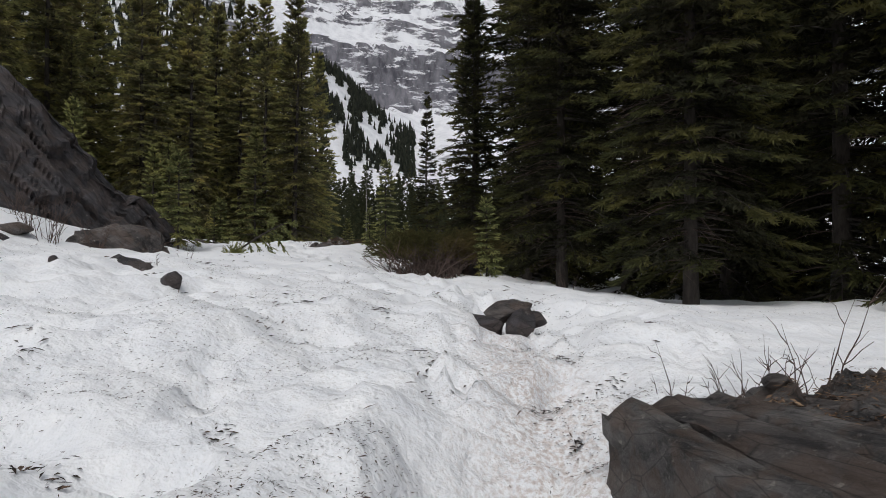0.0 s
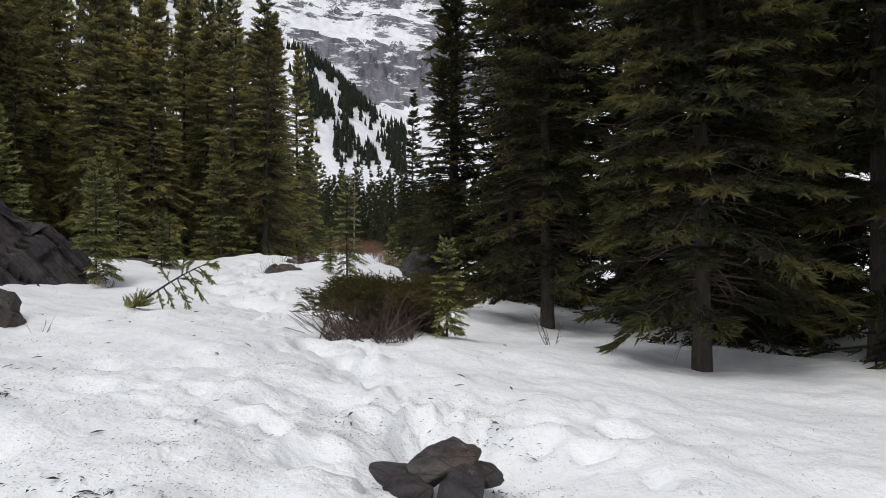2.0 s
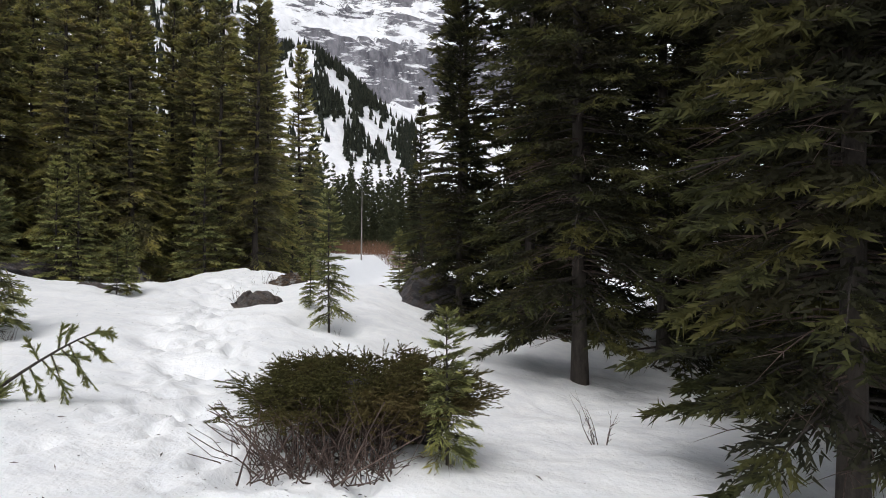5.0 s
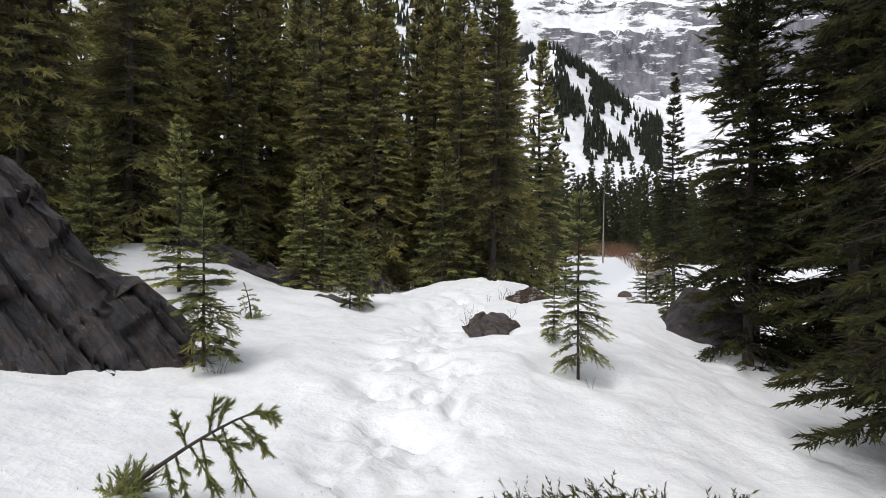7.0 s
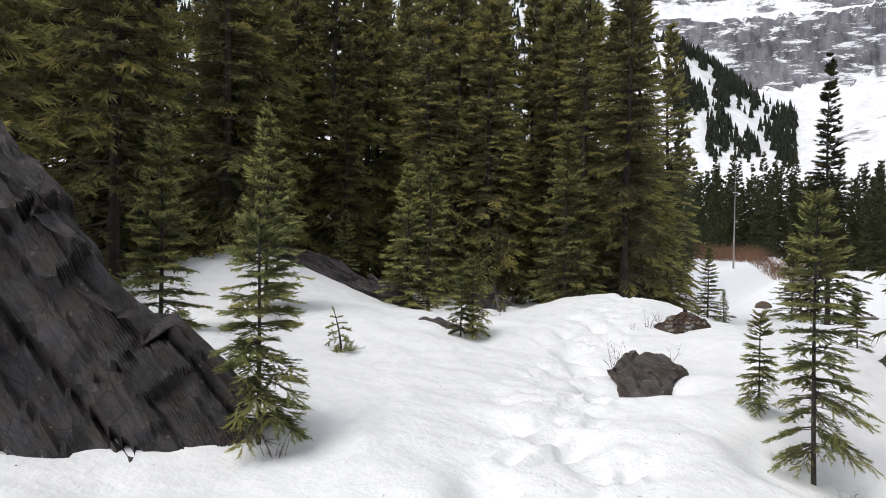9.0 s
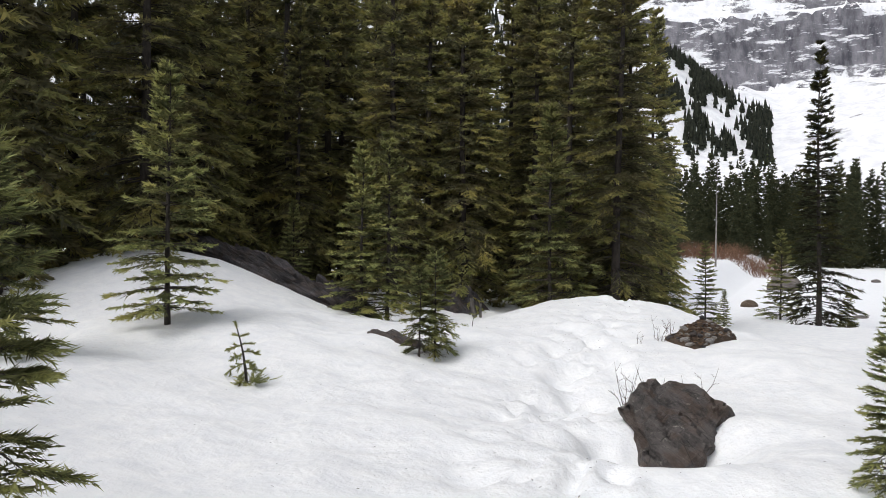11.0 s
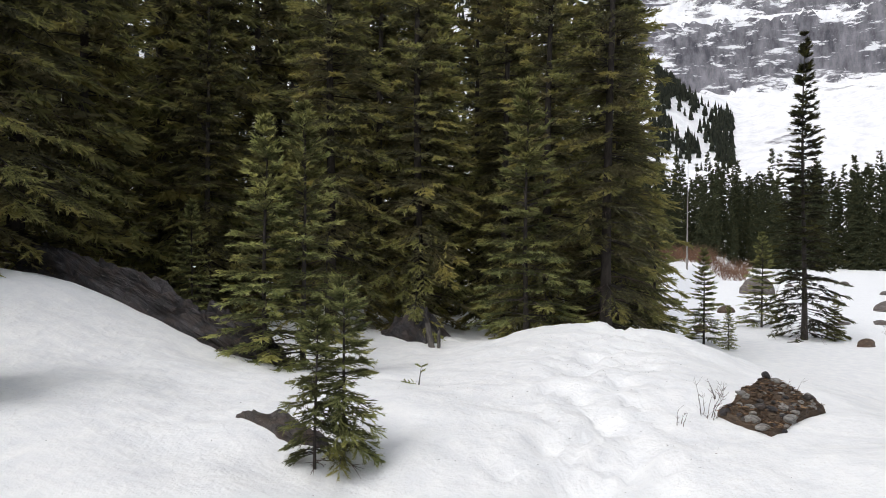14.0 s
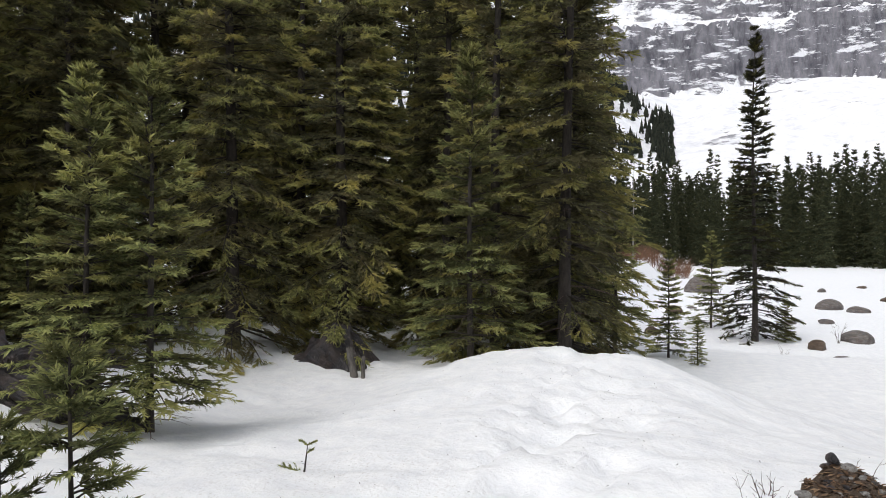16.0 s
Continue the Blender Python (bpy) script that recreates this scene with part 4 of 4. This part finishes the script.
# half-buried rock under the small firs, outcrop ridge by the forest, rock below the spruces
outcrop("boulder", [on(-6.48, 15.36, -0.2), on(-5.75, 15.1, -0.3), on(-5.42, 15.4, -0.2), on(-6.2, 15.75, -0.2), on(-6.4, 15.42, 0.04), on(-5.95, 15.3, 0.03), on(-6.15, 15.6, 0.05), on(-5.7, 15.5, 0.02)], 14, GREYROCK,
        "low dark rock with moss under the small firs", (1, -0.4, 0), 0.03, 9)
RIDGE = outcrop("rock_ridge", [on(-12.6, 16.9, -0.4), on(-7.85, 17.15, -0.3), on(-8.3, 17.9, -0.3), on(-12.4, 18.0, -0.4), on(-12.0, 17.2, 0.42), on(-10.4, 17.5, 0.38), on(-9.0, 17.8, 0.22), on(-8.05, 17.4, 0.06), on(-10.5, 18.0, 0.3)], 15, SLATE,
        "long dark rock ridge running down to the snow", (1, 0.2, -0.25), 0.10, 22, freq=3.0)
for k, (x, y, w) in enumerate([(-11.6, 17.25, 0.7), (-10.6, 17.4, 0.6), (-9.8, 17.6, 0.55), (-9.0, 17.75, 0.45), (-8.35, 17.55, 0.35)]):
    bl = outcrop("rock_block", [on(x - w, y - 0.15, -0.1), on(x + w, y - 0.1, -0.1), on(x + w, y + 0.5, -0.1), on(x - w, y + 0.5, -0.1), on(x - 0.7 * w, y + 0.1, 0.46), on(x + 0.2 * w, y, 0.40), on(x + 0.8 * w, y + 0.15, 0.20)],
                 150 + k, SLATE, "", (1, 0.2, -0.3), 0.05, 8, freq=1.5)
    bl.parent = RIDGE
    del bl["category"]
outcrop("boulder", [on(-9.6, 22.0, -0.3), on(-8.3, 21.9, -0.3), on(-8.2, 22.9, -0.3), on(-9.5, 22.9, -0.3), on(-8.85, 22.2, 0.65), on(-9.3, 22.3, 0.35), on(-8.5, 22.4, 0.5)], 16, SLATE, "dark cracked boulder under the spruces", (0.3, 0.2, -1), 0.07, 9)
outcrop("boulder", [on(-11.4, 19.8, -0.3), on(-10.6, 19.5, -0.3), on(-10.4, 20.2, -0.3), on(-11.3, 20.4, -0.3), on(-10.7, 19.9, 0.32), on(-11.1, 20.0, 0.2)], 17, SLATE, "dark rock beside the ridge in the snow", (1, 0.3, 0), 0.05, 6)
for k, (x, y, sx, sz) in enumerate([(-3.5, 79.0, 2.0, 1.7), (4.9, 65.8, 1.3, 0.75), (1.2, 46.4, 0.75, 0.4), (3.3, 49.2, 1.0, 0.6), (1.5, 42.6, 0.7, 0.32), (-5.3, 59.7, 0.9, 0.5), (-0.3, 40.5, 0.7, 0.28), (6.3, 64.0, 0.9, 0.45),
                                    (-6.0, 48.6, 0.81, 0.63), (3.2, 56.7, 1.08, 0.36), (7.5, 59.4, 1.08, 0.54), (1.7, 73.8, 0.90, 0.25), (7.1, 82.8, 0.90, 0.54), (-0.4, 91.8, 1.08, 0.45), (10.4, 73.8, 1.26, 0.54),
                                    (5.5, 99.0, 1.08, 0.54), (1.2, 55.8, 1.26, 0.23), (5.0, 49.0, 0.90, 0.36), (8.9, 52.2, 1.26, 0.54), (4.4, 44.1, 0.81, 0.36), (11.8, 90.0, 1.08, 0.45), (-4.2, 63.0, 0.72, 0.25)]):
    b = boulder("boulder", x, y, (sx * (0.75 if k < 8 else 0.5), sx * (0.6 if k < 8 else 0.4), sz * (0.85 if k < 8 else 0.6)), 400 + k, (WEATHERED, WEATHERED, SOIL)[k % 3], "brown-grey boulder melting out of the snow flat", 0.45, 50 * k, subdiv=3, rough=0.06, planes=7)
    tagged(b, group="boulders on the flat")


# ---- shrubs, saplings, dead wood ----
def bare_shrub(x, y, h, stems, seed, label="leafless dark twigs of a shrub rising from the snow", spread=0.35, z=None, name="bare_shrub"):
    g = np.random.default_rng(seed)
    ob = new(name)
    z0 = (gz(x, y) if z is None else z) - 0.04
    ob.matrix_basis = pose(x, y, z0)
    for k in range(stems):
        az, L = g.uniform(0, 6.28), h * g.uniform(0.5, 1.1)
        o = np.array([math.cos(az), math.sin(az), 0.0])
        base = o * g.uniform(0, 0.08)
        s = np.linspace(0, 1, 6)
        stem = base + o * (spread * L * s ** 1.3)[:, None] + np.array([0, 0, 1.0]) * (L * s)[:, None] + np.cumsum(g.normal(0, 0.018 * h, (6, 3)), axis=0)
        stem[0] = base
        lines, rads = [stem], [0.0045 * (0.4 + h) * (1.15 - s)]
        for q in range(g.integers(3, 7)):
            i = g.integers(1, 5)
            a2 = az + g.uniform(-1.6, 1.6)
            l2 = L * g.uniform(0.12, 0.34)
            d2 = np.array([0.75 * math.cos(a2), 0.75 * math.sin(a2), g.uniform(0.3, 1.0)])
            lines.append(stem[i] + d2 * (l2 * np.linspace(0, 1, 4))[:, None] + np.concatenate([np.zeros((1, 3)), g.normal(0, 0.05 * l2, (3, 3))]))
            rads.append(0.0024 * (0.4 + h) * np.array([1, 0.85, 0.7, 0.4]))
        v, f = tubes(lines, rads, 4)
        child("stem", mesh_from("stem", v, f, TWIG, smooth=True), ob)
    return tagged(ob, label, "shrub")


for k, (x, y, h, n) in enumerate([(-4.1, 6.2, 0.45, 9), (-3.8, 6.05, 0.5, 12), (-3.4, 6.15, 0.38, 8), (-4.5, 6.6, 0.42, 7), (-2.6, 6.3, 0.2, 4), (-2.1, 4.6, 0.14, 3),
                                  (-3.22, 14.85, 0.5, 9), (-2.70, 15.2, 0.45, 4), (-3.1, 15.3, 0.5, 3), (-3.46, 17.35, 0.3, 6), (-3.4, 17.8, 0.28, 5), (-3.65, 17.1, 0.17, 3), (-0.95, 12.1, 0.16, 2),
                                  (1.75, 8.7, 0.5, 6), (-4.25, 10.45, 0.3, 7), (0.4, 8.6, 0.7, 5), (2.4, 48.5, 1.4, 5), (-0.6, 41.2, 1.1, 4), (-2.0, 77.0, 1.8, 5), (-2.9, 18.3, 0.2, 4)]):
    bare_shrub(x, y, h, n, 500 + k)
for k, (x, y, h, n) in enumerate([(1.22, 2.40, 0.40, 6), (1.05, 2.38, 0.32, 6), (1.47, 2.50, 0.58, 4), (1.14, 2.42, 0.36, 7), (0.92, 2.52, 0.26, 3), (2.0, 2.75, 0.3, 4)]):
    bare_shrub(x, y, h, n, 540 + k, "leafless dark twigs growing behind the rock ledge")
s = np.linspace(0, 1, 7)
bent = np.stack([1.02 + 0.24 * s, 2.27 + 0.03 * np.sin(4 * s), gz(1.05, 2.3) + 0.02 + 0.16 * s ** 2.2], -1)
v, f = tubes([bent], [0.008 * (1.25 - 0.5 * s)], 7)
tagged(new("dead_stick", mesh_from("dead_stick", v, f, TWIG, smooth=True)), "curved dark dead stick lying by the ledge", "stick")


def sapling(name, x, y, stem, branches, label, seed, r=0.012, blades=26, blade=0.028, clump=0):
    """A bowed sapling: one stem line, branches given by their place on it, direction and length."""
    g = np.random.default_rng(seed)
    ob = new(name)
    ob.matrix_basis = pose(x, y, gz(x, y) - 0.02)
    stem = np.asarray(stem, float)
    lines, rads, S, D, Ln = [stem], [r * np.linspace(1.2, 0.35, len(stem))], [], [], []
    for u, d, L in branches:
        q = u * (len(stem) - 1)
        i = min(int(q), len(stem) - 2)
        p0 = stem[i] + (stem[i + 1] - stem[i]) * (q - i)
        d = np.asarray(d, float) / np.linalg.norm(d)
        t = np.linspace(0, 1, 5)
        br = p0 + d * (L * t)[:, None] - np.array([0, 0, 1.0]) * (0.18 * L * t ** 2)[:, None]
        lines.append(br)
        rads.append(0.35 * r * (1.2 - t))
        for k in range(4):
            seg = br[k + 1] - br[k]
            l = np.linalg.norm(seg)
            S.append(br[k])
            D.append(seg / l)
            Ln.append(l)
            if k and L > 0.12:
                for sg in (-1, 1):
                    side = np.cross(seg / l, g.normal(size=3))
                    dd = seg / l + 0.8 * sg * side / (np.linalg.norm(side) + 1e-6)
                    S.append(br[k])
                    D.append(dd / np.linalg.norm(dd))
                    Ln.append(L * g.uniform(0.12, 0.3))
    for k in range(clump):
        dd = np.array([g.normal(0.15, 0.5), g.normal(0, 0.5), g.uniform(0.1, 0.9)])
        S.append(np.array([0.0, 0, 0.03]) + np.array([g.uniform(-0.02, 0.14), g.uniform(-0.06, 0.06), 0]))
        D.append(dd / np.linalg.norm(dd))
        Ln.append(g.uniform(0.08, 0.2))
    v, f = tubes(lines, rads, 6)
    child("stem", mesh_from("stem", v, f, BARK, smooth=True), ob)
    V, F = needle_blades(g, np.array(S), np.array(D), np.array(Ln), blades, blade, 0.0042)
    child("foliage", mesh_from("foliage", V, F, YOUNG[1]), ob)
    return tagged(ob, label, "fir sapling")


# bowed fir at the left of the trail
t = np.linspace(0, 1, 7)
bow = np.stack([0.72 * t, 0.22 * t, 0.56 * t - 0.09 * t ** 3], -1)
sapling("bowed_sapling", -2.78, 8.08, bow,
        [(0.35, (0.2, 0.0, -0.7), 0.16), (0.42, (0.4, -0.1, -0.6), 0.24), (0.5, (-0.35, 0.1, 0.6), 0.24), (0.52, (0.6, 0.1, -0.7), 0.30), (0.6, (0.5, -0.2, -0.9), 0.36), (0.66, (0.1, 0.1, 1.0), 0.22),
         (0.68, (0.7, 0.1, -0.7), 0.34), (0.75, (0.5, -0.1, -0.8), 0.30), (0.72, (0.2, 0.2, 1.0), 0.18), (0.82, (0.9, 0.2, -0.5), 0.26), (0.88, (0.5, 0.3, -0.6), 0.20), (0.92, (0.9, 0.3, 0.3), 0.16), (0.97, (1, 0.3, -0.1), 0.14), (0.6, (0.7, 0.6, -0.1), 0.25)],
        "bowed fir sapling lifting itself out of the snow", 71, 0.014, 34, 0.032, clump=60)
t = np.linspace(0, 1, 6)
sapling("drooping_sapling", -6.10, 13.25, np.stack([-0.10 * t ** 2, -0.02 * t, 0.50 * t], -1),
        [(0.25, (-0.8, 0.1, -0.5), 0.16), (0.3, (0.8, 0.2, 0.1), 0.15), (0.4, (-0.9, -0.1, -0.3), 0.22), (0.45, (0.8, -0.1, -0.1), 0.16), (0.55, (-0.9, 0.2, -0.2), 0.20), (0.6, (0.9, 0.1, 0.1), 0.18), (0.7, (-0.8, -0.2, -0.1), 0.16), (0.72, (0.7, 0.3, 0.2), 0.12),
         (0.85, (-0.6, 0.1, 0.2), 0.10), (0.85, (0.6, 0.1, 0.3), 0.09), (0.97, (-0.3, 0, 0.8), 0.08), (0.2, (0.1, -0.6, -0.4), 0.16)], "small drooping fir sapling poking out of the snow", 72, 0.013, clump=26)
sapling("sprig", -6.05, 17.40, np.stack([0.03 * t, 0 * t, 0.20 * t], -1), [(0.97, (0.7, 0, 0.5), 0.07), (0.97, (-0.7, 0.1, 0.4), 0.07), (0.7, (0.5, 0, 0.5), 0.06), (0.0, (-0.9, 0, 0.35), 0.20), (0.0, (-0.8, 0.2, 0.2), 0.16), (0.0, (0.8, 0, 0.1), 0.09)],
        "tiny two-tipped fir sprig in the snow", 73, 0.006, 22, 0.02)


def juniper(x, y):
    """A flattened evergreen bush over a dark rock, with bare stems in front."""
    g = np.random.default_rng(81)
    ob = new("juniper_bush")
    ob.matrix_basis = pose(x, y, gz(x, y) - 0.05)
    lines, rads, S, D, Ln = [], [], [], [], []
    for k in range(260):
        az, reach = g.uniform(0, 6.28), g.uniform(0.15, 0.50)
        o = np.array([1.12 * math.cos(az), 0.9 * math.sin(az), 0.0])
        top = 0.55 * (1 - 0.5 * (reach / 0.52) ** 2) * g.uniform(0.85, 1.06)
        t = np.linspace(0, 1, 6)
        base = o * g.uniform(0.0, 0.32)
        st = base + o * (reach * t ** 1.2)[:, None] + np.array([0, 0, 1.0]) * (top * t ** 0.7)[:, None] + np.concatenate([np.zeros((1, 3)), g.normal(0, 0.014, (5, 3))])
        lines.append(st)
        rads.append(0.0055 * (1.15 - t))
        for i in (3, 4, 4, 5, 5, 5):
            for q in range(3):
                dd = o * g.uniform(0.2, 1.0) + g.normal(0, 0.5, 3) * np.array([1, 1, 0.3]) + np.array([0, 0, 0.12])
                S.append(st[i] + g.normal(0, 0.02, 3))
                D.append(dd / np.linalg.norm(dd))
                Ln.append(g.uniform(0.06, 0.17))
    for k in range(260):
        p = np.array([g.uniform(-0.62, 0.25), g.uniform(-0.75, -0.3), 0.0])
        t = np.linspace(0, 1, 4)
        d = np.array([g.normal(0, 0.45), g.normal(0.05, 0.3), g.uniform(0.3, 1.0)])
        lines.append(p + d * (g.uniform(0.25, 0.55) * t)[:, None] + np.concatenate([np.zeros((1, 3)), g.normal(0, 0.02, (3, 3))]))
        rads.append(g.uniform(0.002, 0.006) * (1.1 - 0.6 * t))
    v, f = tubes(lines, rads, 4)
    tagged(child("stem_tangle", mesh_from("stem_tangle", v, f, TWIG, smooth=True), ob, "tangle of bare brown stems"), kind="stuff")
    V, F = needle_blades(g, np.array(S), np.array(D), np.array(Ln), 20, 0.021, 0.0042)
    child("foliage", mesh_from("foliage", V, F, make_needles("juniper_needles", (0.060, 0.056, 0.026), (0.160, 0.155, 0.055), (0.220, 0.150, 0.070))), ob, "dark green flattened sprays")
    tagged(ob, "dark green juniper bush with bare brown stems over a rock", "bush")
    outcrop("boulder", [on(x - 0.45, y + 0.0, -0.2), on(x + 0.72, y - 0.02, -0.2), on(x + 0.6, y + 0.5, -0.2), on(x - 0.4, y + 0.5, -0.2), on(x + 0.1, y + 0.1, 0.36), on(x + 0.4, y + 0.12, 0.26), on(x - 0.2, y + 0.2, 0.38)], 18, SLATE,
            "dark rock under the juniper bush", (1, 0, 0.2), 0.03, 6)
    spots = [(x + g.normal(-0.2, 0.28), y + g.normal(-0.2, 0.22)) for _ in range(700)]
    flakes("bush_litter", [(a, b, gz(a, b) + 0.012) for a, b in spots], "brown needles and twigs under the bush", LITTER, 0.04, 82)


juniper(-0.05, 7.9)

# broken grey stump by the crest, dead snag and brown willow scrub across the flat
for k, (dx, lean, h, r) in enumerate([(0.0, -6, 0.42, 0.055), (0.14, 9, 0.30, 0.03)]):
    t = np.linspace(0, 1, 5)
    v, f = tubes([np.stack([0.02 * np.sin(5 * t), 0 * t, -0.2 + (h + 0.2) * t], -1)], [r * (1.15 - 0.3 * t)], 9)
    st = new("stump", mesh_from("stump", v, f, DEADWOOD, smooth=True))
    st.matrix_basis = pose(-8.22 + dx, 21.7, gz(-8.2, 21.7), 0, lean, 0)
    tagged(st, "broken grey dead stump leaning in the snow", "stump")
t = np.linspace(0, 1, 8)
v, f = tubes([np.stack([0.1 * t, 0 * t, 11.5 * t], -1)], [0.10 * (1.1 - t)], 7)
sn = new("dead_snag", mesh_from("dead_snag", v, f, make_bark("bleached_wood", (0.14, 0.13, 0.12), (0.30, 0.28, 0.26)), smooth=True))
sn.matrix_basis = pose(-10.2, 83.0, gz(-10.2, 83.0) - 0.1)
tagged(sn, "bleached thin dead tree trunk before the far wood", "snag")


def willow_scrub():
    g = np.random.default_rng(91)
    lines, rads = [], []
    for k in range(2400):
        x, y = g.uniform(-21, -5.0), g.uniform(100, 128)
        z = float(ground_z(x, y, False))
        t = np.linspace(0, 1, 3)
        d = np.array([g.normal(0, 0.4), g.normal(0, 0.4), 1.0])
        lines.append(np.array([x, y, z]) + d * (g.uniform(0.9, 2.6) * t)[:, None])
        rads.append(0.018 * (1.2 - t))
    v, f = tubes(lines, rads, 3)
    m, n, l, b = mat("willow_twigs")
    l.new(ramp(n, l, n.new("ShaderNodeNewGeometry").outputs["Random Per Island"], [(0, (0.10, 0.05, 0.03)), (1, (0.22, 0.12, 0.07))]), b.inputs["Base Color"])
    b.inputs["Roughness"].default_value = 0.9
    tagged(new("willow_scrub", mesh_from("willow_scrub", v, f, m)), "reddish brown leafless scrub before the far wood", "scrub", kind="stuff")


willow_scrub()


# ---- needles, bark crumbs and twigs strewn over the snow ----
def strew():
    g = np.random.default_rng(95)
    x, y = g.uniform(-5, 4, 300000), g.uniform(0.9, 9, 300000)
    d, _ = trail_offset(x, y)
    want = np.clip((6.8 - y) / 5, 0.06, 1) * (0.25 + 0.9 * np.exp(-(d / 1.3) ** 2)) * np.clip(fbm(x, y, 1.7, 4) * 6 + 0.4, 0.03, 1) * (0.35 + 0.65 * (x < 1.0))
    keep = g.random(300000) < want * 0.95
    x, y = x[keep], y[keep]
    flakes("needle_strew", np.stack([x, y, ground_z(x, y) + 0.004], -1), "dark fallen needles and bark crumbs on the snow", LITTER, 0.0135, 96)
    x, y = g.uniform(-7, 1, 30000), g.uniform(7, 21, 30000)
    d, _ = trail_offset(x, y)
    keep = g.random(30000) < 0.14 * np.exp(-(d / 0.9) ** 2) + 0.012
    x, y = x[keep], y[keep]
    flakes("needle_strew", np.stack([x, y, ground_z(x, y) + 0.004], -1), "sparse fallen needles along the trail", LITTER, 0.018, 97)
    # dark tufts of needles and bark gathered in the hollows
    tufts = []
    for k in range(34):
        a, b, r = g.uniform(-2.4, 0.9), g.uniform(1.5, 5.2), g.uniform(0.02, 0.07)
        for _ in range(int(g.uniform(10, 34))):
            tufts.append((a + g.normal(0, r), b + g.normal(0, r)))
    tx, ty = np.array(tufts).T
    flakes("needle_tufts", np.stack([tx, ty, ground_z(tx, ty) + 0.006], -1), "dark tufts of needles and bark in snow hollows", LITTER, 0.036, 99)
    x, y = g.uniform(-4, 1.2, 130), g.uniform(1.3, 8, 130)
    flakes("bark_crumbs", np.stack([x, y, ground_z(x, y) + 0.008], -1), "dark bark chips lying on the snow", TWIG, 0.055, 98)


strew()
